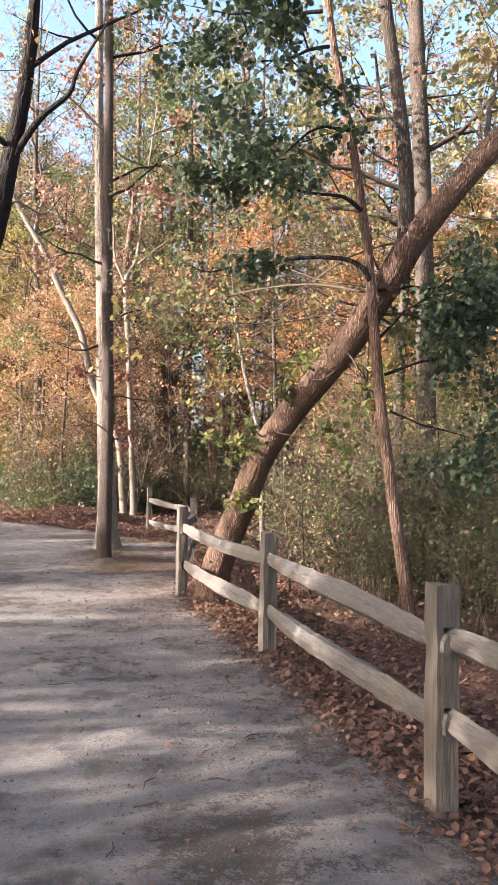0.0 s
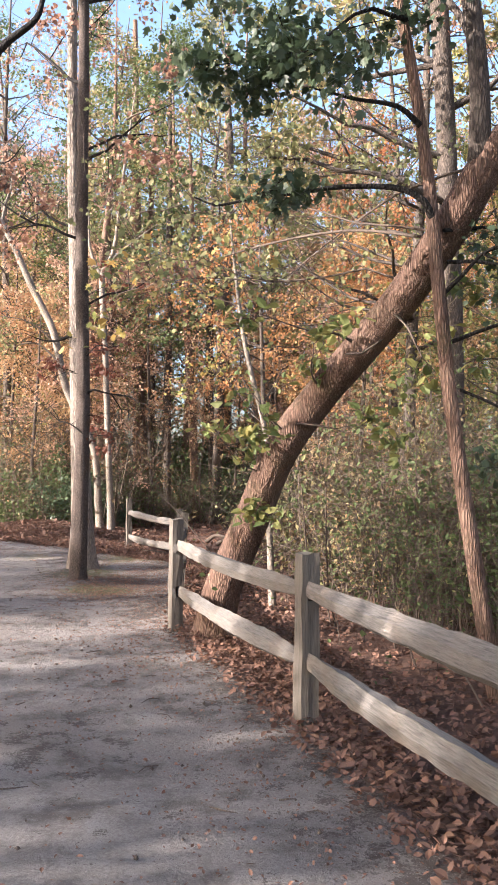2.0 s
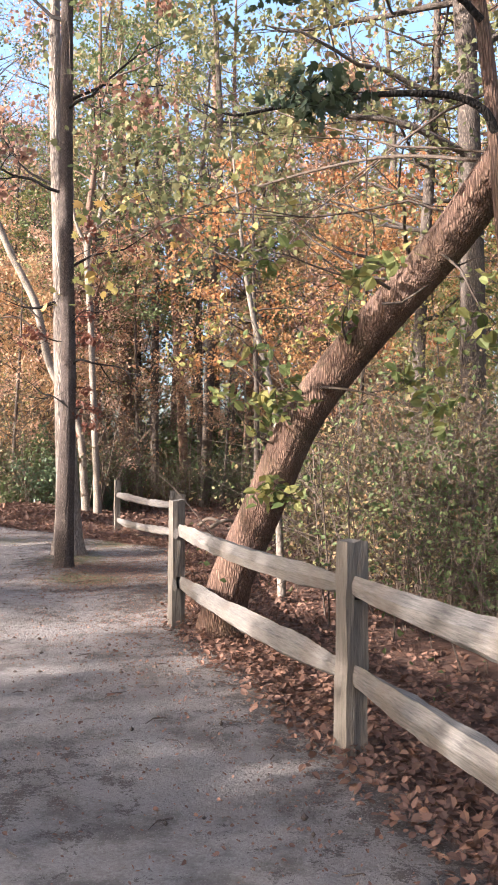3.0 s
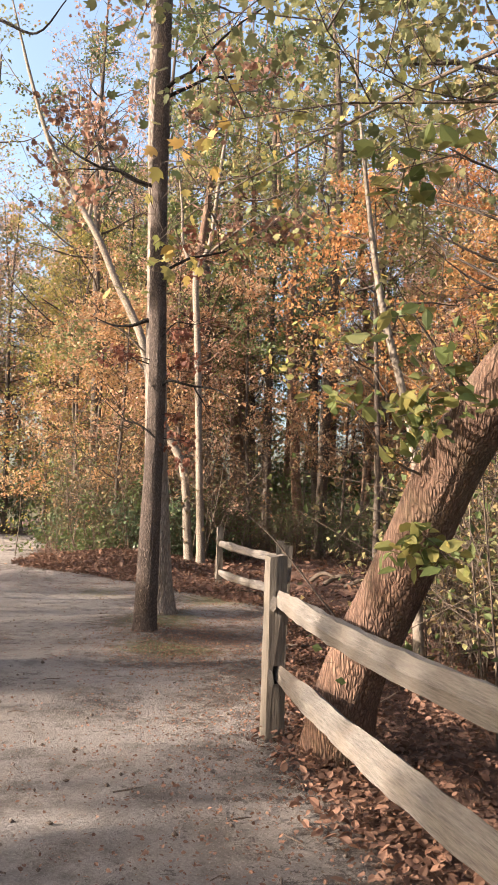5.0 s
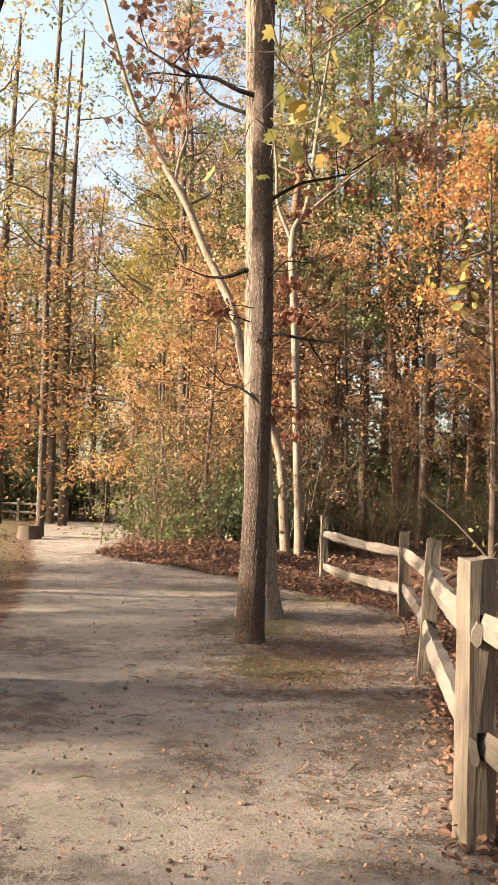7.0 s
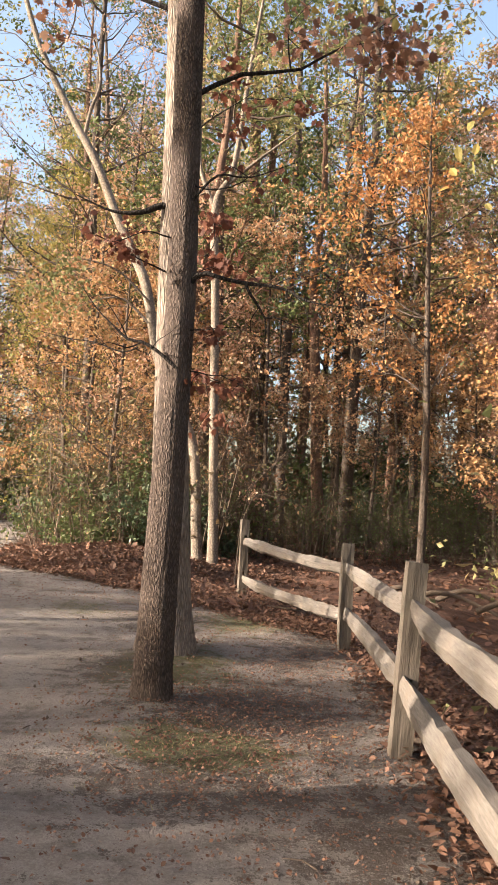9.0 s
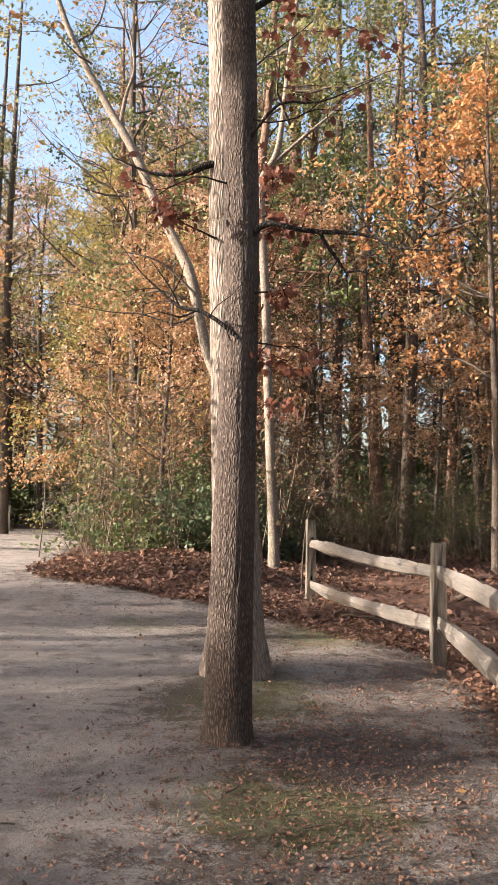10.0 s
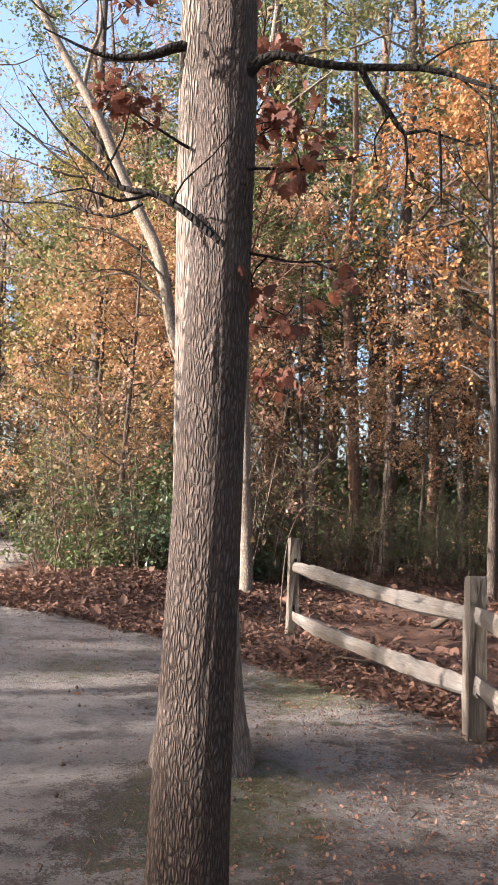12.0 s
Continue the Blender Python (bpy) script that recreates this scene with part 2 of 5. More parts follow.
def tube(shape, line, seg, ridges=0.0, rng=None, cap=True):
    """A round limb along line (rows of x, y, z, radius). ridges: depth of bark furrows in metres."""
    line = np.asarray(line, float)
    c, r = line[:, :3], line[:, 3]
    way = np.gradient(c, axis=0)
    way /= np.linalg.norm(way, axis=1)[:, None] + 1e-9
    side = np.cross(way, (0.31, 0.95, 0.05) if abs(way[0][2]) > 0.5 else (0, 0, 1))
    side /= np.linalg.norm(side, axis=1)[:, None] + 1e-9
    up = np.cross(way, side)
    a = np.linspace(0, 2 * np.pi, seg, endpoint=False)
    rr = np.repeat(r[:, None], seg, 1)
    if ridges and rng is not None:
        run = np.concatenate(([0], np.cumsum(np.linalg.norm(np.diff(c, axis=0), axis=1))))
        waves = np.zeros_like(rr)
        for _ in range(7):
            k = rng.integers(9, 26)
            waves += np.abs(np.sin(0.5 * (k * a[None, :] + rng.uniform(0, 6) + 1.5 * np.sin(run[:, None] * rng.uniform(3, 9) + rng.uniform(0, 6)) + run[:, None] * rng.uniform(-3, 3))))
        lump = np.sin(2 * a[None, :] + run[:, None] * 1.3) + 0.7 * np.sin(3 * a[None, :] - run[:, None] * 2.1 + 1)
        rr = rr + ridges * (waves / 7 - 0.6) * 2 + rr * 0.02 * lump
    pts = c[:, None, :] + rr[:, :, None] * (np.cos(a)[None, :, None] * side[:, None, :] + np.sin(a)[None, :, None] * up[:, None, :])
    n = len(c)
    i, k = np.meshgrid(np.arange(n - 1), np.arange(seg), indexing="ij")
    k2 = (k + 1) % seg
    quads = np.stack((i * seg + k, i * seg + k2, (i + 1) * seg + k2, (i + 1) * seg + k), -1).reshape(-1, 4)
    shape.add(pts.reshape(-1, 3), quads)


def unit(v):
    return v / (np.linalg.norm(v, axis=-1, keepdims=True) + 1e-9)


def scatter_leaves(shape, rng, at, size, flat=0.5, spread=0.35, lobed=False, droop=0.0, oval=False):
    """Leaves at the points: each a blade folded along its rib, or a lobed blade. flat: how far they lie level."""
    n = len(at)
    if not n:
        return
    normal = unit(rng.normal(size=(n, 3)) * (1 - flat) + np.array((0, 0, flat)))
    along = rng.normal(size=(n, 3)) + np.array((0, 0, -droop))
    along = unit(along - (along * normal).sum(1, keepdims=True) * normal)
    across = np.cross(normal, along)
    s = size * rng.uniform(1 - spread, 1 + spread, n)[:, None]
    if oval:
        x = np.array((0, 0.30, 0.27, 0, -0.27, -0.30))[None, :, None] * rng.uniform(0.75, 1.2, n)[:, None, None]
        y = np.array((0, 0.30, 0.66, 1.0, 0.66, 0.30))[None, :, None]
        curl = rng.uniform(-0.6, 1.4, n)[:, None, None]
        pts = at[:, None, :] + s[:, None, :] * (x * across[:, None, :] + y * along[:, None, :] + (curl * (1.6 * x ** 2 + 0.3 * (y - 0.5) ** 2) + 0.25 * np.abs(x)) * normal[:, None, :])
        f = np.array(((0, 1, 2), (0, 2, 3), (0, 3, 4), (0, 4, 5)))
        shape.add(pts.reshape(-1, 3), (np.arange(n)[:, None, None] * 6 + f[None]).reshape(-1, 3))
        return
    if not lobed:
        fold = 0.12 * s * normal
        w = s * rng.uniform(0.26, 0.4, n)[:, None]
        pts = np.stack((at, at + 0.45 * s * along + w * across + fold, at + s * along, at + 0.45 * s * along - w * across + fold), 1)
        f = np.array(((0, 1, 2), (0, 2, 3)))
        faces = (np.arange(n)[:, None, None] * 4 + f[None]).reshape(-1, 3)
        shape.add(pts.reshape(-1, 3), faces)
        return
    outline = np.array(((0, 0), (0.30, 0.12), (0.52, 0.42), (0.28, 0.45), (0.36, 0.78), (0.13, 0.70), (0.0, 1.05), (-0.13, 0.70), (-0.36, 0.78), (-0.28, 0.45), (-0.52, 0.42), (-0.30, 0.12)))
    curl = rng.uniform(-0.5, 0.9, n)[:, None, None]
    x, y = outline[:, 0][None, :, None], outline[:, 1][None, :, None]
    pts = at[:, None, :] + s[:, None, :] * (x * across[:, None, :] + y * along[:, None, :] + curl * (0.35 * x ** 2 + 0.15 * (y - 0.4) ** 2 + 0.1 * np.abs(x)) * normal[:, None, :])
    mid = at[:, None, :] + s[:, None, :] * 0.42 * along[:, None, :]
    pts = np.concatenate((pts, mid), 1)
    f = np.array([(12, k, (k + 1) % 12) for k in range(12)])
    faces = (np.arange(n)[:, None, None] * 13 + f[None]).reshape(-1, 3)
    shape.add(pts.reshape(-1, 3), faces)


def branch(rng, wood, tips, start, way, length, radius, level, kids, curve=0.25, lift=0.1, seg=5, twigs=None):
    """A limb that bends, thins and forks; the points on the last twigs are gathered in tips."""
    n = 7 if level > 1 else (4 if level else 2)
    p, d = np.array(start, float), unit(np.array(way, float))
    rows = [(*p, radius)]
    for k in range(n):
        d = unit(d + rng.normal(size=3) * curve * 0.5 + np.array((0, 0, lift)) * 0.4)
        p = p + d * length / n
        rows.append((*p, radius * (1 - 0.8 * (k + 1) / n)))
    tube(wood, rows, seg if level else 3)
    rows = np.array(rows)
    if level == 0:
        tips.append(np.vstack((rows[1:, :3], 0.5 * (rows[1:, :3] + rows[:-1, :3]))))
        return
    for k in range(kids[level - 1]):
        s = rng.uniform(0.25, 1.0)
        i = min(int(s * n), n - 1)
        q = rows[i, :3] + (rows[i + 1, :3] - rows[i, :3]) * (s * n - i)
        base = unit(rows[i + 1, :3] - rows[i, :3])
        turn = unit(rng.normal(size=3))
        branch(rng, twigs or wood, tips, q, base * 0.55 + turn * 0.85, length * rng.uniform(0.35, 0.6), max(rows[i, 3] * 0.55, 0.004), level - 1, kids, curve, lift * 0.5, max(3, seg - 1))


def crown_points(rng, tips, count, spread):
    t = np.vstack(tips)
    return t[rng.integers(0, len(t), count)] + rng.normal(size=(count, 3)) * np.array((spread, spread, spread * 0.55))


def tree_thing(name, at, label, category="tree", group=""):
    ob = new(name)
    ob.location = at
    return tagged(ob, label, category, group)


# ---- the lie of the land ----
FENCE = [(2.22, 0.5), (1.35, 3.57), (0.54, 6.63), (-0.515, 9.6), (-0.755, 12.73), (-1.06, 16.05), (-2.49, 19.6)]
RIGHT_Y = np.array((-60, 0.45, 3.54, 6.63, 9.64, 13.05, 16.2, 18.6, 20.2, 22.0, 26.0, 33.0, 46.0, 80.0))
RIGHT_X = np.array((18, 2.25, 1.38, 0.50, -0.45, -0.62, -0.95, -3.2, -6.2, -7.3, -8.7, -10.9, -16.5, -32.0))
LEFT_Y = np.array((-60, 0, 9, 10.3, 12.5, 14, 19, 24.4, 30, 42, 80))
LEFT_X = np.array((-3.4, -3.4, -3.3, -3.5, -4.2, -4.9, -7.2, -10.2, -13.2, -19.0, -36.0))


def land(x, y):
    """Height of the ground, and how far it is sand and moss (0 to 1)."""
    x, y = np.asarray(x, float), np.asarray(y, float)
    right, left = np.interp(y, RIGHT_Y, RIGHT_X), np.interp(y, LEFT_Y, LEFT_X)
    inside = np.minimum(right - x, x - left)
    sand = 1 / (1 + np.exp(-np.clip(inside / 0.22, -30, 30)))
    sand = sand / (1 + np.exp(np.clip((y - 43) / 0.8, -30, 30)))
    beyond = np.clip(x - right, 0, None)
    z = 0.012 * np.sin(1.9 * x + 0.7 * y) * np.sin(1.3 * y) + 0.01 * np.sin(3.7 * x - 2.2 * y)
    near = np.exp(-((x + 1) ** 2 + (y - 15) ** 2) / 900)
    z = z + np.clip(beyond - 0.2, 0, 3) * 0.035 * np.sin(0.9 * x + 1.7 * y) * np.cos(1.1 * y)
    mound = np.exp(-((x + 5.0) ** 2 / 4.5 + (y - 22.6) ** 2 / 9))
    z = z + 0.34 * mound
    gully = np.exp(-((x - 1.9) ** 2 / 1.6 + (y - 19.5) ** 2 / 16))
    z = z - 0.45 * gully * near
    for tx, ty, h in ((-2.24, 13.3, 0.04), (-2.5, 15.0, 0.04), (-4.0, 10.85, 0.05)):
        z = z + h * np.exp(-((x - tx) ** 2 + (y - ty) ** 2) / 0.35)
    moss = 0.95 * np.exp(-((x + 1.75) ** 2 / 0.35 + (y - 12.5) ** 2 / 0.18)) + 0.75 * np.exp(-((x + 2.3) ** 2 / 0.5 + (y - 14.4) ** 2 / 1.6))
    moss = moss + 0.8 * np.exp(-((x + 2.1) ** 2 / 0.5 + (y - 17.2) ** 2 / 1.3)) + 0.6 * np.exp(-((x + 4.0) ** 2 / 0.6 + (y - 17.3) ** 2 / 0.6))
    moss = moss + 0.3 * np.exp(-((x - 0.55) ** 2 / 0.10 + (y - 2.9) ** 2 / 0.3)) + 0.4 * np.exp(-((x - 0.2) ** 2 / 0.05 + (y - 3.0) ** 2 / 0.1))
    lawn = 1 / (1 + np.exp(-np.clip((left - 0.1 - x) / 0.35, -30, 30)))
    return z, np.clip(sand, 0, 1), np.clip(np.maximum(moss, 0.72 * lawn), 0, 1)


EARTH = ((-1.6, 13.3, 0.7, 0.9, 0.75), (-1.7, 12.0, 0.8, 0.5, 0.6), (-2.6, 14.3, 0.6, 0.9, 0.6), (-0.9, 11.2, 0.5, 1.6, 0.5), (-1.3, 15.6, 0.5, 1.3, 0.55), (-3.0, 10.6, 0.5, 0.6, 0.5), (-2.4, 9.0, 0.5, 0.5, 0.45), (-3.9, 12.6, 0.7, 0.6, 0.5), (-1.7, 10.2, 0.4, 0.4, 0.4), (-2.9, 17.0, 0.9, 0.9, 0.5), (0.45, 3.2, 0.35, 0.55, 0.65), (-0.9, 6.2, 0.5, 0.6, 0.35), (0.1, 7.8, 0.35, 0.9, 0.45), (0.9, 4.6, 0.35, 0.9, 0.5))


def bare_earth(x, y):
    """How far dark crumbly earth and leaf bits cover the sand."""
    out = np.zeros_like(x)
    for cx, cy, wx, wy, much in EARTH:
        out = np.maximum(out, 1.35 * much * np.exp(-(((x - cx) / wx) ** 2 + ((y - cy) / wy) ** 2)))
    return np.maximum(out, 0.55 * np.exp(-np.abs(np.interp(y, RIGHT_Y, RIGHT_X) - 0.1 - x) / 0.4))


def height(x, y):
    return float(land(x, y)[0])


def axis(fine_from, fine_to, step, reach):
    mid = np.arange(fine_from, fine_to + step, step)
    grow = step * 1.35 ** np.arange(1, 60)
    out = np.cumsum(grow)
    out = out[out < reach]
    return np.concatenate((fine_from - out[::-1], mid, mid[-1] + out))


def build_ground():
    xs, ys = axis(-13, 6, 0.11, 1500), axis(-2, 30, 0.11, 1500)
    gx, gy = np.meshgrid(xs, ys)
    z, sand, moss = land(gx, gy)
    z = z + np.random.default_rng(3).normal(size=z.shape) * 0.004
    s = Shape()
    w = len(xs)
    i, k = np.meshgrid(np.arange(len(ys) - 1), np.arange(w - 1), indexing="ij")
    s.add(np.stack((gx, gy, z), -1).reshape(-1, 3), np.stack((i * w + k, i * w + k + 1, (i + 1) * w + k + 1, (i + 1) * w + k), -1).reshape(-1, 4))
    me = s.mesh("ground", GROUND)
    for name, values in (("sand", sand), ("moss", moss), ("soil", bare_earth(gx, gy))):
        me.attributes.new(name, "FLOAT", "POINT").data.foreach_set("value", values.reshape(-1).astype(np.float32))
    tagged(new("ground", me), "packed pale sand path between leaf mould and thin mossy turf", "ground", kind="structure")


build_ground()


# ---- the split-rail fence ----
def post_mesh(name, rng, tall, low=0.36, high=0.76, wide=0.11, deep=0.14):
    """A squared post with two mortises cut through it, sunk a little into the ground."""
    xs = np.array((-wide / 2, -0.018, 0.018, wide / 2))
    ys = np.array((-deep / 2, deep / 2))
    zs = np.array((-0.15, low - 0.045, low + 0.055, high - 0.045, high + 0.055, tall))
    bm = bmesh.new()
    made = {}

    def corner(i, j, k):
        if (i, j, k) not in made:
            taper = 1 - 0.06 * max(zs[k], 0)
            made[i, j, k] = bm.verts.new((xs[i] * (taper if i in (0, 3) else 1) + rng.normal() * 0.003, ys[j] * taper + rng.normal() * 0.003, zs[k] + (rng.normal() * 0.006 if k == 5 else 0)))
        return made[i, j, k]

    def solid(i, k):
        return 0 <= i < 3 and 0 <= k < 5 and not (i == 1 and k in (1, 3))

    for i in range(3):
        for k in range(5):
            if not solid(i, k):
                continue
            a = [[[corner(i + di, dj, k + dk) for dk in (0, 1)] for dj in (0, 1)] for di in (0, 1)]
            bm.faces.new((a[0][0][0], a[1][0][0], a[1][0][1], a[0][0][1]))
            bm.faces.new((a[1][1][0], a[0][1][0], a[0][1][1], a[1][1][1]))
            if not solid(i - 1, k):
                bm.faces.new((a[0][1][0], a[0][0][0], a[0][0][1], a[0][1][1]))
            if not solid(i + 1, k):
                bm.faces.new((a[1][0][0], a[1][1][0], a[1][1][1], a[1][0][1]))
            if not solid(i, k - 1):
                bm.faces.new((a[0][0][0], a[0][1][0], a[1][1][0], a[1][0][0]))
            if not solid(i, k + 1):
                bm.faces.new((a[0][0][1], a[1][0][1], a[1][1][1], a[0][1][1]))
    sharp = [e for e in bm.edges if len(e.link_faces) == 2 and e.calc_face_angle(0) > 0.9]
    bmesh.ops.bevel(bm, geom=sharp, offset=0.009, segments=2, affect="EDGES", profile=0.6)
    me = bpy.data.meshes.new(name)
    bm.to_mesh(me)
    bm.free()
    me.materials.append(POST_WOOD)
    return me


def rail_mesh(name, rng, length, tall=0.125, thick=0.075, sag=0.0):
    """A split rail along x: an uneven wedge, hewn thin at both ends."""
    n = 34
    s = np.linspace(0, 1, n)
    taper = np.clip((np.minimum(s, 1 - s) - 0.04) / 0.17, 0, 1) ** 0.8
    wob = [rng.uniform(0, 6) for _ in range(6)]
    shape = Shape()
    section = np.array(((-0.5, -0.28), (-0.1, -0.5), (0.45, -0.34), (0.5, 0.1), (0.12, 0.5), (-0.42, 0.36)))
    pts = []
    for k in range(n):
        h = tall * (0.74 + 0.26 * taper[k]) * (1 + 0.06 * math.sin(9 * s[k] + wob[0]) + 0.03 * math.sin(23 * s[k] + wob[1]))
        w = thick * (0.38 + 0.62 * taper[k]) * (1 + 0.14 * math.sin(7 * s[k] + wob[2]))
        twist = 0.25 * math.sin(3 * s[k] + wob[3])
        q = section + rng.normal(size=section.shape) * 0.022
        y, z = q[:, 0] * w, q[:, 1] * h
        y, z = y * math.cos(twist) - z * math.sin(twist), y * math.sin(twist) + z * math.cos(twist)
        bow = 0.012 * math.sin(5 * s[k] + wob[4])
        drop = -sag * 4 * s[k] * (1 - s[k]) + 0.010 * math.sin(6 * s[k] + wob[5])
        pts.append(np.stack((np.full(6, s[k] * length), y + bow, z + drop), 1))
    i, k = np.meshgrid(np.arange(n - 1), np.arange(6), indexing="ij")
    k2 = (k + 1) % 6
    shape.add(np.vstack(pts), np.stack((i * 6 + k, (i + 1) * 6 + k, (i + 1) * 6 + k2, i * 6 + k2), -1).reshape(-1, 4))
    me_pts = np.vstack((shape.points[0], pts[0].mean(0), pts[-1].mean(0)))
    faces = [tuple(f) for f in shape.faces[0].tolist()]
    for q in range(6):
        faces.append((n * 6, q, (q + 1) % 6))
        faces.append((n * 6 + 1, (n - 1) * 6 + (q + 1) % 6, (n - 1) * 6 + q))
    me = bpy.data.meshes.new(name)
    me.from_pydata(me_pts.tolist(), [], faces)
    me.materials.append(WOOD)
    return me


def build_fence():
    rng = np.random.default_rng(11)
    fence = tagged(new("fence"), "weathered grey split-rail fence with two rails beside the path", "fence")
    zs = {"upper": (0.77, 0.765, 0.775, 0.80, 0.77, 0.74, 0.76), "lower": (0.40, 0.42, 0.365, 0.37, 0.36, 0.33, 0.27)}
    talls = (1.0, 1.0, 1.0, 1.06, 1.02, 0.98, 1.03)
    leans = ((0, 0), (0, 0.3), (0, 0), (0, 0.2), (0.5, -3.0), (0, 0.5), (0, 0.4))
    for k, (x, y) in enumerate(FENCE):
        a, b = FENCE[max(k - 1, 0)], FENCE[min(k + 1, len(FENCE) - 1)]
        turn = math.degrees(math.atan2(b[1] - a[1], b[0] - a[0])) + 90 + rng.normal() * 3
        ob = part("post", post_mesh("post", rng, talls[k], zs["lower"][k], zs["upper"][k]), POST_WOOD, fence)
        ob.matrix_local = pose(x, y, height(x, y), leans[k][0], leans[k][1], turn)
    tilt = {}
    for k, (x, y) in enumerate(FENCE):
        for which in ("upper", "lower"):
            away = FENCE[min(k + 1, len(FENCE) - 1)][0] - FENCE[max(k - 1, 0)][0], FENCE[min(k + 1, len(FENCE) - 1)][1] - FENCE[max(k - 1, 0)][1]
            side = Vector((-away[1], away[0], 0)).normalized()
            tilt[k, which] = side * zs[which][k] * math.tan(radians(leans[k][1]))
    for k in range(len(FENCE) - 1):
        for which in ("upper", "lower"):
            a, b = Vector((*FENCE[k], zs[which][k] - 0.01)) + tilt[k, which], Vector((*FENCE[k + 1], zs[which][k + 1] + 0.01)) + tilt[k + 1, which]
            way = b - a
            flat = Vector((way.x, way.y, 0)).normalized()
            aside = Vector((-flat.y, flat.x, 0)) * (0.012 if k % 2 else -0.012)
            over = 0.10 if k < len(FENCE) - 2 else 0.05
            length = way.length + 0.10 + over
            tall = 0.145 if which == "lower" else 0.135
            sag = 0.06 if (k == 5 and which == "lower") else rng.uniform(-0.01, 0.03)
            me = rail_mesh("rail", rng, length, tall, 0.095, sag)
            ob = part("rail", me, WOOD, fence)
            start = a - way.normalized() * 0.10 + aside
            ob.matrix_local = Matrix.Translation(start) @ way.to_track_quat("X", "Z").to_matrix().to_4x4()


build_fence()


# ---- the trees beside the path ----
def big_trunk(ob, rng, rows, mat, seg=72, step=0.045, ridges=0.004, name="trunk", label=""):
    s = Shape()
    base = np.array(ob.location)
    line = spline(rows, step)
    line[:, :3] -= base
    tube(s, line, seg, ridges, rng)
    return part(name, s, mat, ob, label)


def leafy_limbs(ob, rng, starts, leaf_mat, count, size, bark_mat, kids=(4, 4), spread=0.10, lobed=False, flat=0.5, droop=0.3, curve=0.35, lift=0.05, crown_label=""):
    """Limbs from (place, way, length, radius) with a crown of leaves on their twigs."""
    tips, base, twigs = [], np.array(ob.location), Shape()
    for place, way, length, radius in starts:
        s = Shape()
        branch(rng, s, tips, np.array(place) - base, way, length, radius, 2, kids, curve, lift, 5, twigs)
        part("limb", s, bark_mat, ob)
    tagged(part("branchwork", twigs, bark_mat, ob), kind="stuff")
    s = Shape()
    scatter_leaves(s, rng, crown_points(rng, tips, count, spread), size, flat, 0.35, lobed is True, droop, lobed == "oval")
    return part("crown", s, leaf_mat, ob, crown_label, smooth=False)


def limb_line(ob, rows, mat, seg=10, name="limb"):
    s = Shape()
    line = spline(rows, 0.08)
    line[:, :3] -= np.array(ob.location)
    tube(s, line, seg)
    return part(name, s, mat, ob)


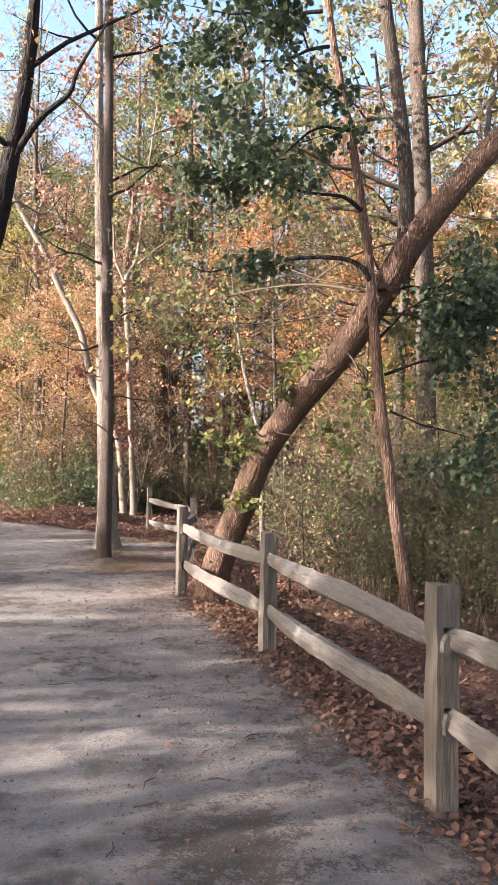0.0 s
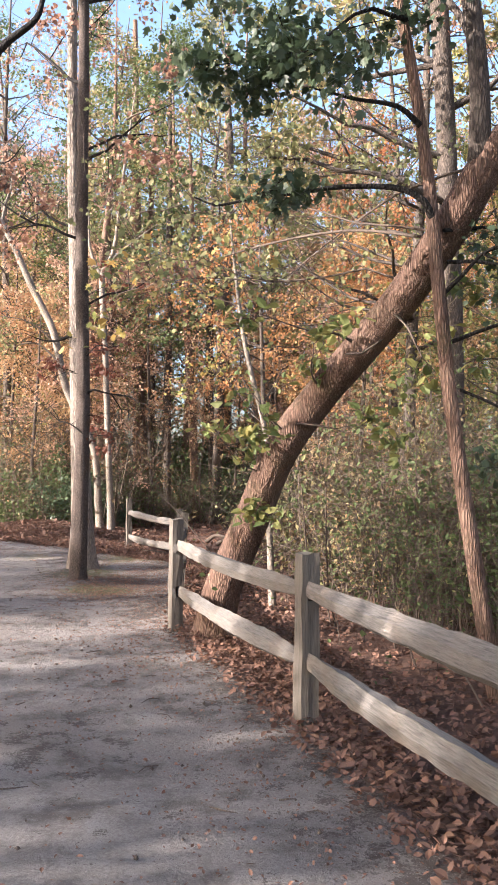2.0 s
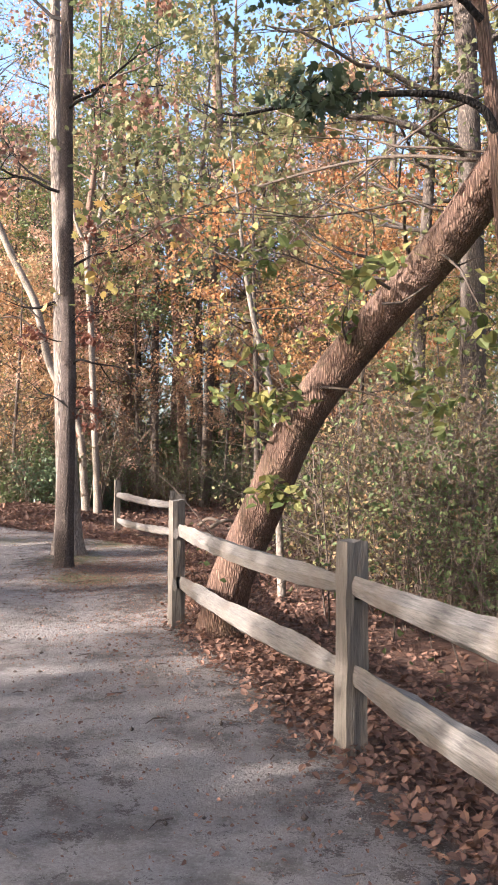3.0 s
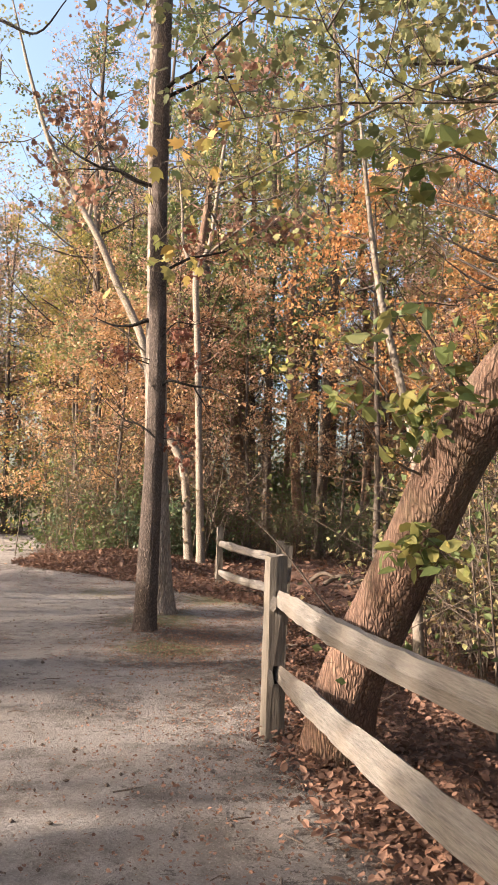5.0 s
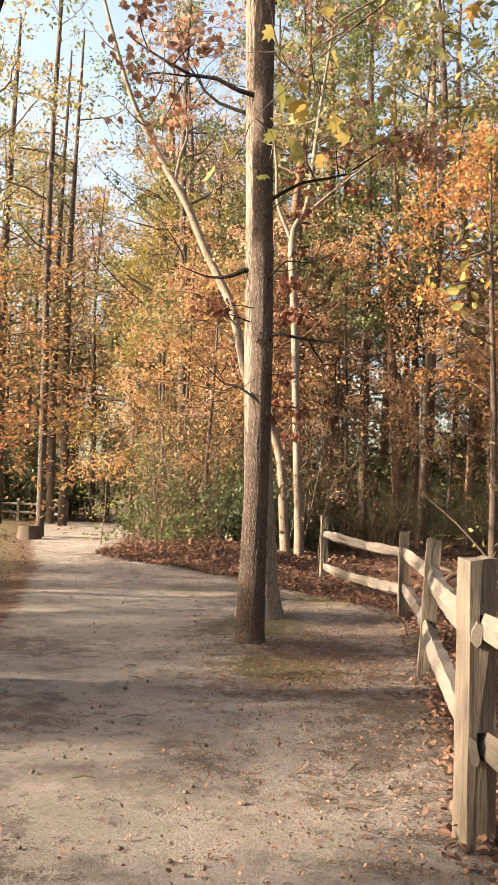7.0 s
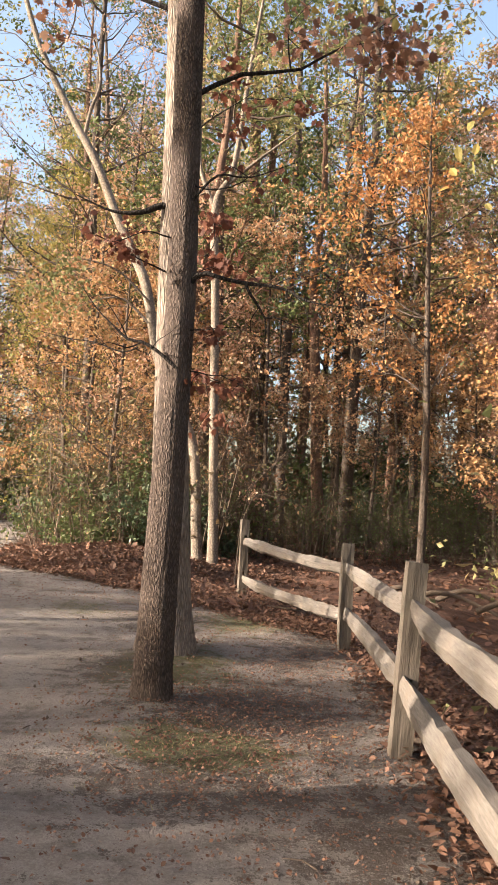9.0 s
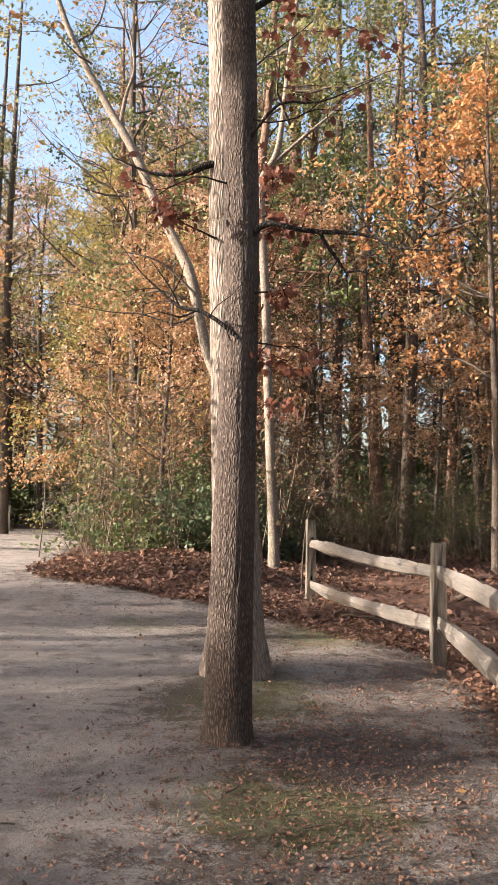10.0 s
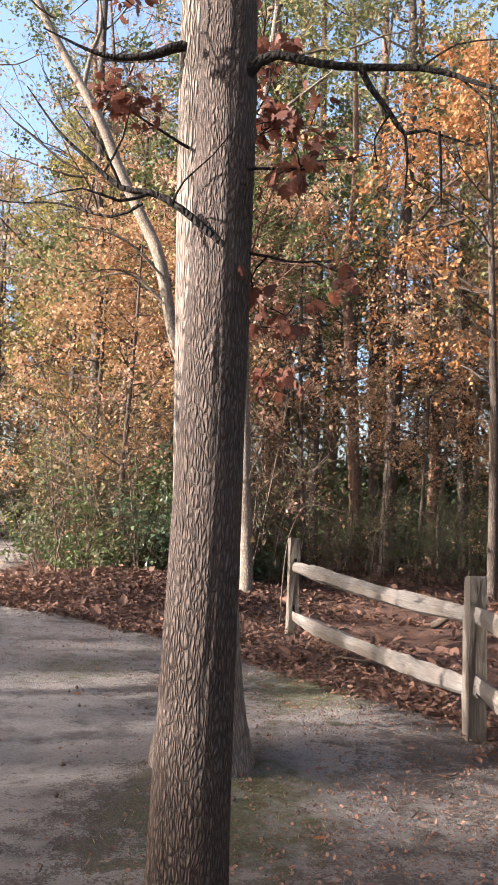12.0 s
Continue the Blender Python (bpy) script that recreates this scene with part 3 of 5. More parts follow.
def build_twin_oaks():
    rng = np.random.default_rng(21)
    a = tree_thing("tree", (-2.235, 13.3, 0), "slim upright oak with furrowed grey-brown bark and a few russet leaves")
    big_trunk(a, rng, [(-2.24, 13.3, -0.2, 0.165), (-2.238, 13.3, 0.03, 0.138), (-2.238, 13.3, 0.22, 0.122), (-2.234, 13.3, 0.95, 0.109), (-2.225, 13.3, 1.93, 0.099), (-2.225, 13.3, 2.7, 0.095), (-2.25, 13.3, 3.4, 0.092), (-2.30, 13.3, 5.0, 0.086), (-2.33, 13.3, 7.6, 0.076), (-2.4, 13.3, 11, 0.06), (-2.4, 13.3, 15, 0.02)], BARK_OAK)
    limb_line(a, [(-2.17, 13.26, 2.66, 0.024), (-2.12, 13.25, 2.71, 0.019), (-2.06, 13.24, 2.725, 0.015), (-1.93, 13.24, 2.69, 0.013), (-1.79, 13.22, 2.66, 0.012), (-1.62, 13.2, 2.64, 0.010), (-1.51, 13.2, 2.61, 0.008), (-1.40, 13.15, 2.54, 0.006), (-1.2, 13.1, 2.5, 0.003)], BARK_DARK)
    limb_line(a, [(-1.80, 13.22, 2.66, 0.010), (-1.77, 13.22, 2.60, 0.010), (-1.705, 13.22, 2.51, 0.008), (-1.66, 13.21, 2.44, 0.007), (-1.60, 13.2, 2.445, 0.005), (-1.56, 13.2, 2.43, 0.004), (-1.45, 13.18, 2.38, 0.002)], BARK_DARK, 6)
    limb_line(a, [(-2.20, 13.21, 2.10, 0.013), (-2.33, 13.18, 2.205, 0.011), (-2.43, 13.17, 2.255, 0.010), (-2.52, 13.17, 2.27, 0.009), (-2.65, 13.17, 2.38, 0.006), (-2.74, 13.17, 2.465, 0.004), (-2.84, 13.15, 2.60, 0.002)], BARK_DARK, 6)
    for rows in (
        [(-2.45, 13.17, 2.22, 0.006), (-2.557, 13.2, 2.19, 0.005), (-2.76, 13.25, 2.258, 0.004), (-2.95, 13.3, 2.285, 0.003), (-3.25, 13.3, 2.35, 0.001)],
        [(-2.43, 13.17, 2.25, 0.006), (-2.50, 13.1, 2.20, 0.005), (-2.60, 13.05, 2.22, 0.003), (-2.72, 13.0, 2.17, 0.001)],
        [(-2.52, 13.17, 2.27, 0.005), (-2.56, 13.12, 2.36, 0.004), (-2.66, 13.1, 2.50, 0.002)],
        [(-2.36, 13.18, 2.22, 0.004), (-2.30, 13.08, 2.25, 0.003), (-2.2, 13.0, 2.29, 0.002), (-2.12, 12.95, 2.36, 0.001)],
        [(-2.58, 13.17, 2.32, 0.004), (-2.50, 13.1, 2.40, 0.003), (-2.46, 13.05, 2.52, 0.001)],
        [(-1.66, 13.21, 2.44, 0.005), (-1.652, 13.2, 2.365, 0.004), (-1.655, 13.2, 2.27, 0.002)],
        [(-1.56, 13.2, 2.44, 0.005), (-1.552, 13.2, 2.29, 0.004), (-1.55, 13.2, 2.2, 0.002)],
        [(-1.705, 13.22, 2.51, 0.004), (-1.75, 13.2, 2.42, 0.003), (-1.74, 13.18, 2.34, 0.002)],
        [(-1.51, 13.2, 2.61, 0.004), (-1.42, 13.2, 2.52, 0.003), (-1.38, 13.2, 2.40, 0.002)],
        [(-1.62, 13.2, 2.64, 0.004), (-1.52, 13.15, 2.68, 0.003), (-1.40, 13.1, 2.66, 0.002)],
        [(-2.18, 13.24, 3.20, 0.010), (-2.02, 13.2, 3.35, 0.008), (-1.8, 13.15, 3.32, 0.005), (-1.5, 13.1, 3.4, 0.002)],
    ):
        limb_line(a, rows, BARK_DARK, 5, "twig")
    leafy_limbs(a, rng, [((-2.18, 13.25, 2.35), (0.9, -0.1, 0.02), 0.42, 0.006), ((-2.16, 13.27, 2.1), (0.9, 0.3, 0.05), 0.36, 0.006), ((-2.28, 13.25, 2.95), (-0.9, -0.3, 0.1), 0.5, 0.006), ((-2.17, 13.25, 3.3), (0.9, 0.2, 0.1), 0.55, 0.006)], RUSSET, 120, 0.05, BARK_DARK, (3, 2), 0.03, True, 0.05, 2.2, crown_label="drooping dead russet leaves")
    leafy_limbs(a, rng, [((-2.28, 13.3, 3.9), (1, 0.2, 0.5), 1.5, 0.02), ((-2.3, 13.3, 4.9), (-1, -0.3, 0.4), 1.6, 0.025), ((-2.33, 13.3, 6.0), (0.6, -0.7, 0.4), 1.8, 0.025), ((-2.35, 13.3, 7.2), (-0.8, 0.3, 0.5), 2.2, 0.03), ((-2.37, 13.3, 8.4), (0.9, 0.2, 0.5), 2.2, 0.03), ((-2.4, 13.3, 10), (-0.3, -0.8, 0.7), 2.2, 0.03)], COPPER, 1900, 0.07, BARK_DARK, (3, 4), lobed=True, droop=1.0, flat=0.2)
    b = tree_thing("tree", (-2.58, 15.0, 0), "pale-barked oak trunk with clinging dead russet leaves")
    big_trunk(b, rng, [(-2.5, 15.0, -0.2, 0.31), (-2.53, 15.0, 0.05, 0.262), (-2.54, 15.0, 0.4, 0.20), (-2.57, 15.0, 1.1, 0.163), (-2.62, 15.0, 1.95, 0.148), (-2.66, 15.0, 2.85, 0.14), (-2.73, 15.0, 4.6, 0.12), (-2.85, 15.0, 7, 0.09), (-2.95, 15.0, 11, 0.06), (-3.0, 15.0, 15, 0.02)], BARK_SHAG, ridges=0.009)
    limb_line(b, [(-2.70, 14.95, 3.75, 0.035), (-2.80, 14.9, 3.79, 0.030), (-2.97, 14.85, 3.71, 0.022), (-3.21, 14.8, 3.70, 0.012), (-3.5, 14.7, 3.8, 0.004)], BARK_DARK)
    leafy_limbs(b, rng, [((-2.6, 14.95, 2.4), (1, -0.5, 0.1), 0.75, 0.010), ((-2.62, 14.95, 2.9), (0.9, -0.7, 0.1), 0.7, 0.010), ((-2.66, 14.95, 3.3), (0.8, -0.5, 0.2), 0.7, 0.010), ((-2.7, 14.9, 3.2), (-0.8, -0.6, 0.2), 0.6, 0.01), ((-2.75, 14.95, 4.3), (0.9, -0.2, 0.3), 0.9, 0.012)], RUSSET, 480, 0.06, BARK_DARK, (3, 3), 0.05, True, 0.1, 1.6)
    leafy_limbs(b, rng, [((-2.8, 15, 5.6), (-0.9, 0.2, 0.4), 1.8, 0.025), ((-2.85, 15, 6.8), (0.7, 0.5, 0.5), 2.0, 0.03), ((-2.9, 15, 8.4), (-0.2, 0.9, 0.5), 2.2, 0.03), ((-2.9, 15, 9.6), (-0.9, -0.4, 0.5), 2.2, 0.03)], COPPER, 1000, 0.062, BARK_DARK, (3, 4), lobed=True, droop=1.0, flat=0.2)


build_twin_oaks()


def build_leaning_tree():
    rng = np.random.default_rng(31)
    ob = tree_thing("leaning_tree", (-0.12, 9.35, 0), "thick leaning tree trunk with furrowed red-brown bark behind the fence")
    rows = [(-0.2, 9.5, -0.25, 0.25), (-0.13, 9.36, 0.05, 0.20), (-0.05, 9.2, 0.47, 0.165), (0.19, 8.93, 1.07, 0.152), (0.44, 8.56, 1.69, 0.146), (0.74, 8.32, 2.12, 0.142), (1.08, 8.0, 2.52, 0.138), (1.32, 7.68, 2.82, 0.134), (1.6, 7.32, 3.27, 0.13), (1.79, 7.16, 3.6, 0.125), (2.08, 7.0, 3.95, 0.105), (2.39, 6.9, 4.3, 0.10), (3.0, 6.7, 4.95, 0.09), (3.7, 6.5, 5.9, 0.075), (4.2, 6.4, 7.4, 0.05), (4.5, 6.3, 9, 0.02)]
    big_trunk(ob, rng, rows, BARK_RED, 80, 0.045, 0.007)
    big_trunk(ob, rng, [(1.72, 7.2, 3.5, 0.085), (1.71, 7.12, 3.75, 0.072), (1.70, 7.1, 4.16, 0.064), (1.64, 7.1, 4.73, 0.06), (1.55, 7.1, 5.36, 0.056), (1.49, 7.1, 5.9, 0.05), (1.4, 7.1, 7.5, 0.035), (1.3, 7.1, 9.5, 0.012)], BARK_GREY, 24, 0.08, 0.003, "limb")
    limb_line(ob, [(1.70, 7.1, 4.3, 0.035), (1.62, 7.2, 4.6, 0.028), (1.5, 7.3, 4.9, 0.02), (1.45, 7.4, 5.4, 0.01)], BARK_GREY)
    leafy_limbs(ob, rng, [((0.45, 8.4, 1.85), (-0.6, -0.8, 0.3), 0.7, 0.010), ((0.7, 8.1, 2.2), (-0.4, -0.9, 0.1), 0.7, 0.010), ((0.95, 7.9, 2.5), (-0.9, -0.4, 0.3), 0.8, 0.012), ((0.55, 8.3, 1.9), (0.8, -0.5, -0.1), 0.8, 0.010), ((0.3, 8.6, 1.5), (-0.9, -0.2, 0.2), 0.5, 0.008), ((0.2, 8.7, 1.25), (0.6, -0.8, 0.0), 0.35, 0.006), ((0.9, 7.9, 2.4), (0.9, -0.2, -0.2), 0.9, 0.01), ((1.2, 7.7, 2.7), (0.7, -0.4, -0.4), 0.9, 0.01)], LIME, 560, 0.085, TWIG, (3, 3), 0.05, "oval", 0.55, 0.4, crown_label="fresh green and yellow leaf sprays")
    leafy_limbs(ob, rng, [((1.3, 7.65, 2.9), (-0.82, 0.5, 0.16), 2.1, 0.010), ((1.5, 7.42, 3.2), (-0.78, 0.58, 0.14), 2.3, 0.010), ((1.75, 7.2, 3.6), (-0.75, 0.6, 0.1), 2.5, 0.012)], OLIVE, 1600, 0.042, TWIG, (5, 5), 0.12, True, 0.4, 0.6, 0.3, 0.04, "olive and yellow leaves over the path")
    limb_line(ob, [(1.5, 7.42, 3.15, 0.014), (0.9, 7.9, 3.35, 0.011), (0.2, 8.6, 3.42, 0.009), (-0.5, 9.2, 3.35, 0.006), (-1.1, 9.6, 3.2, 0.003)], TWIG, 6)
    leafy_limbs(ob, rng, [((-0.2, 8.95, 3.4), (-0.7, 0.3, 0.1), 0.7, 0.005), ((-0.6, 9.3, 3.33), (-0.5, 0.6, -0.1), 0.7, 0.005), ((-0.9, 9.45, 3.27), (-0.9, 0.1, -0.1), 0.7, 0.005), ((-1.1, 9.6, 3.2), (-0.5, 0.2, -0.4), 0.6, 0.004), ((0.2, 8.6, 3.42), (-0.3, 0.7, 0.1), 0.7, 0.005), ((-0.5, 9.2, 3.35), (-0.2, -0.5, 0.2), 0.5, 0.004)], LIME, 75, 0.088, TWIG, (3, 3), 0.08, True, 0.35, 0.9, 0.25, 0.0, "large green and yellow lobed leaves hanging over the path")
    leafy_limbs(ob, rng, [((2.4, 6.9, 4.3), (0.3, 0.6, 0.7), 2.0, 0.03), ((3.2, 6.6, 5.2), (-0.5, 0.5, 0.7), 2.2, 0.03), ((1.5, 7.1, 6), (0.6, 0.6, 0.6), 2, 0.025), ((1.4, 7.1, 7), (-0.7, 0.4, 0.6), 2, 0.025), ((4.0, 6.4, 6.8), (0.2, 0.8, 0.5), 2.2, 0.03)], OLIVE, 900, 0.10, TWIG, (4, 4), 0.12)


build_leaning_tree()


def build_dark_green_tree():
    rng = np.random.default_rng(41)
    ob = tree_thing("tree", (1.84, 7.2, 0), "slim tree with ruddy trunk and dense dark green leaves")
    big_trunk(ob, rng, [(1.87, 7.2, -0.2, 0.085), (1.84, 7.2, 0.02, 0.066), (1.79, 7.2, 0.27, 0.058), (1.72, 7.2, 0.7, 0.055), (1.61, 7.2, 1.4, 0.051), (1.52, 7.2, 2.06, 0.048), (1.45, 7.2, 2.75, 0.046), (1.41, 7.2, 3.2, 0.044), (1.36, 7.2, 3.65, 0.042), (1.26, 7.2, 4.3, 0.039), (1.1, 7.2, 5.12, 0.034), (1.02, 7.2, 5.6, 0.03), (0.85, 7.2, 6.8, 0.012)], BARK_RED, 28, 0.06, 0.003)
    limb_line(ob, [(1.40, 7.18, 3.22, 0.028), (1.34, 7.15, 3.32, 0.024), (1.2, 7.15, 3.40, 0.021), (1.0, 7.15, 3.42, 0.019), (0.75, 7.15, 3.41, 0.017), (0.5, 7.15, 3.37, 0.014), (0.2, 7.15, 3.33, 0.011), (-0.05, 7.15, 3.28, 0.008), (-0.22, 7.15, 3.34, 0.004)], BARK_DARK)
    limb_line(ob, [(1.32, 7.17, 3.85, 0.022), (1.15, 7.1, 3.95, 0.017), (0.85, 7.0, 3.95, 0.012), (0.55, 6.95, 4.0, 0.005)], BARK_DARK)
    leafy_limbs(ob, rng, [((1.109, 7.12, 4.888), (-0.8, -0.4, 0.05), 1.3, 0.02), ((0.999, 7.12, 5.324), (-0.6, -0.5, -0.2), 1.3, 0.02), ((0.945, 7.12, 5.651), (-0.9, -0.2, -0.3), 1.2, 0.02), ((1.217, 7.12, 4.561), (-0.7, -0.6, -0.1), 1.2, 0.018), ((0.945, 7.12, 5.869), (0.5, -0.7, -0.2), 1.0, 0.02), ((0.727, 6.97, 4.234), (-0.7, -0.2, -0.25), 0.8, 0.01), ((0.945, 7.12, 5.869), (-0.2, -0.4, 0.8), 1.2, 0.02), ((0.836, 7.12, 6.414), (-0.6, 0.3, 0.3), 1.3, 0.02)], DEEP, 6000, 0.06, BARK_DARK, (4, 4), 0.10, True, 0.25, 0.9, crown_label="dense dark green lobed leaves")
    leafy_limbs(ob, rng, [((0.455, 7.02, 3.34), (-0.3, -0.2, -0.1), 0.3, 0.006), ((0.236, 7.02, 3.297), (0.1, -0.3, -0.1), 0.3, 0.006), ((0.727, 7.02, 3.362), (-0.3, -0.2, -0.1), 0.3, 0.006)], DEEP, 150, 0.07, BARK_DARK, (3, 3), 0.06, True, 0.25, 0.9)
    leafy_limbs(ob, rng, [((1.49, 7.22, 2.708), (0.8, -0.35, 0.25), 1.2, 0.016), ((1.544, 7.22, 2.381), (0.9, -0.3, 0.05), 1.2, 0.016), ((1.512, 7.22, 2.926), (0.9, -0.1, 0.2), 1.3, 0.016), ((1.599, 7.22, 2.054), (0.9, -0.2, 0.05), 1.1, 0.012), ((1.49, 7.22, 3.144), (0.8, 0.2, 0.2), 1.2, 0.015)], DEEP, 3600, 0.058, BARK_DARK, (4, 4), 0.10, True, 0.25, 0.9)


build_dark_green_tree()


def build_dark_forked_tree():
    rng = np.random.default_rng(51)
    ob = tree_thing("forked_tree", (-4.08, 10.84, 0), "large dark forked tree with rough blackish bark")
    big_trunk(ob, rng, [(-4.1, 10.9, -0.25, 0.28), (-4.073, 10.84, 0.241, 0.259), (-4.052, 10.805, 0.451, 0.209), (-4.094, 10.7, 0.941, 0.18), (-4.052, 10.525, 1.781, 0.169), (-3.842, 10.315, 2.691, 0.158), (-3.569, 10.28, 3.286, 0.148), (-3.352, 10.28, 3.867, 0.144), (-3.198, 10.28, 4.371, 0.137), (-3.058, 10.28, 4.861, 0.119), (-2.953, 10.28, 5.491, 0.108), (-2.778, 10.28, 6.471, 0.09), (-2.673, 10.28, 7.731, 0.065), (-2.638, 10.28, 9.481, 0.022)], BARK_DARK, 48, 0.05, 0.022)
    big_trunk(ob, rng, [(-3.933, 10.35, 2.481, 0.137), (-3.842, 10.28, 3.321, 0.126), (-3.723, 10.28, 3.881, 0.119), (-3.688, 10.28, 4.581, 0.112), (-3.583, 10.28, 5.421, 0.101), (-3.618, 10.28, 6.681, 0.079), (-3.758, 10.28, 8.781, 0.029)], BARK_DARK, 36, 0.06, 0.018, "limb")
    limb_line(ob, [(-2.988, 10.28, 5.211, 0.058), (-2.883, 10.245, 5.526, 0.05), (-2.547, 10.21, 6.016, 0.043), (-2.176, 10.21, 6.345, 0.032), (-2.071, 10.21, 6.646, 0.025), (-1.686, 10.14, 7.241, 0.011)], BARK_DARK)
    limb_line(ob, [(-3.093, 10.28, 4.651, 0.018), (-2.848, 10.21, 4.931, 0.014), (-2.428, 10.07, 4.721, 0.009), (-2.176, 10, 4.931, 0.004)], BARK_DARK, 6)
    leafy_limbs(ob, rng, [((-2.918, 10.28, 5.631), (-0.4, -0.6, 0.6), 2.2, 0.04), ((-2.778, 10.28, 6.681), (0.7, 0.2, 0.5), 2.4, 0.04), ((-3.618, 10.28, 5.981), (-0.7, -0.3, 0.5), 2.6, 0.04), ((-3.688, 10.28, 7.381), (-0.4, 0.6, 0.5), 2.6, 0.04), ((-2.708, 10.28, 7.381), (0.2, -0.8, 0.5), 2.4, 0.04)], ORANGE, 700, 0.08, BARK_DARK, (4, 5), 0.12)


build_dark_forked_tree()


def build_left_maples():
    rng = np.random.default_rng(61)
    for x, y, lean, tall in ((-5.6, 14.0, -0.45, 5.2), (-5.42, 14.05, -0.4, 4.6), (-5.85, 14.3, -0.3, 5.0)):
        ob = tree_thing("maple_sapling", (x, y, 0), "thin maple sapling with bright orange autumn leaves", "sapling", "maple saplings beside the path")
        big_trunk(ob, rng, [(x, y, -0.1, 0.04), (x - 0.02, y, 0.3, 0.027), (x - 0.08, y, 1.05, 0.024), (x + lean * 0.6, y, 2.4, 0.02), (x + lean, y, 3.7, 0.014), (x + lean * 1.2, y, tall, 0.005)], BARK_GREY, 10, 0.1, 0.002)
        starts = [((x + lean * 0.5, y, z), (rng.normal(), rng.normal() + 0.5, 0.15), rng.uniform(1.0, 1.6), 0.010) for z in (2.0, 2.4, 2.8, 3.2, 3.7, 4.2)]
        leafy_limbs(ob, rng, starts, ORANGE, 650, 0.07, TWIG, (4, 4), 0.10, False, 0.65, 0.2, 0.3, -0.05)
    for x, y, z in ((-7.4, 16.6, 0), (-8.6, 19.0, 0)):
        ob = tree_thing("maple_sapling", (x, y, z), "small spreading maple with bright orange autumn leaves", "sapling", "maple saplings beside the path")
        big_trunk(ob, rng, [(x, y, -0.1, 0.05), (x, y, 0.5, 0.035), (x + 0.2, y, 2.2, 0.03), (x + 0.1, y, 4.5, 0.015), (x, y, 6.0, 0.005)], BARK_GREY, 10, 0.1, 0.002)
        starts = [((x + 0.15, y, zz), (rng.normal() + 0.5, rng.normal() - 0.2, 0.12), rng.uniform(1.3, 2.0), 0.012) for zz in (1.9, 2.2, 2.6, 3.0, 3.5, 4.0, 4.6, 5.2)]
        leafy_limbs(ob, rng, starts, ORANGE, 1000, 0.085, TWIG, (4, 4), 0.13, False, 0.65, 0.2, 0.3, -0.05)


build_left_maples()


def build_shade_oak():
    """An unseen slim tree added sunward; its high crown keeps the oak's upper trunk dark."""
    rng = np.random.default_rng(66)
    x, y = -12.9 * SUN_WAY.y - 7 * SUN_WAY.x, 12.9 * SUN_WAY.x - 7 * SUN_WAY.y
    ob = tree_thing("tree", (x, y, 0), "unseen slim tree with a narrow olive crown, added to shade the oak")
    big_trunk(ob, rng, [(x, y, -0.2, 0.16), (x, y, 0.4, 0.12), (x + 0.1, y, 5, 0.10), (x, y, 10, 0.07), (x, y, 15, 0.02)], BARK_GREY, 14, 0.2, 0.004)
    leafy_limbs(ob, rng, [((x, y, z), (math.cos(z * 2.1), math.sin(z * 2.1), 0.35), 0.95, 0.02) for z in np.arange(7.6, 14.5, 0.25)], OLIVE, 9000, 0.19, TWIG, (4, 4), 0.16)


build_shade_oak()


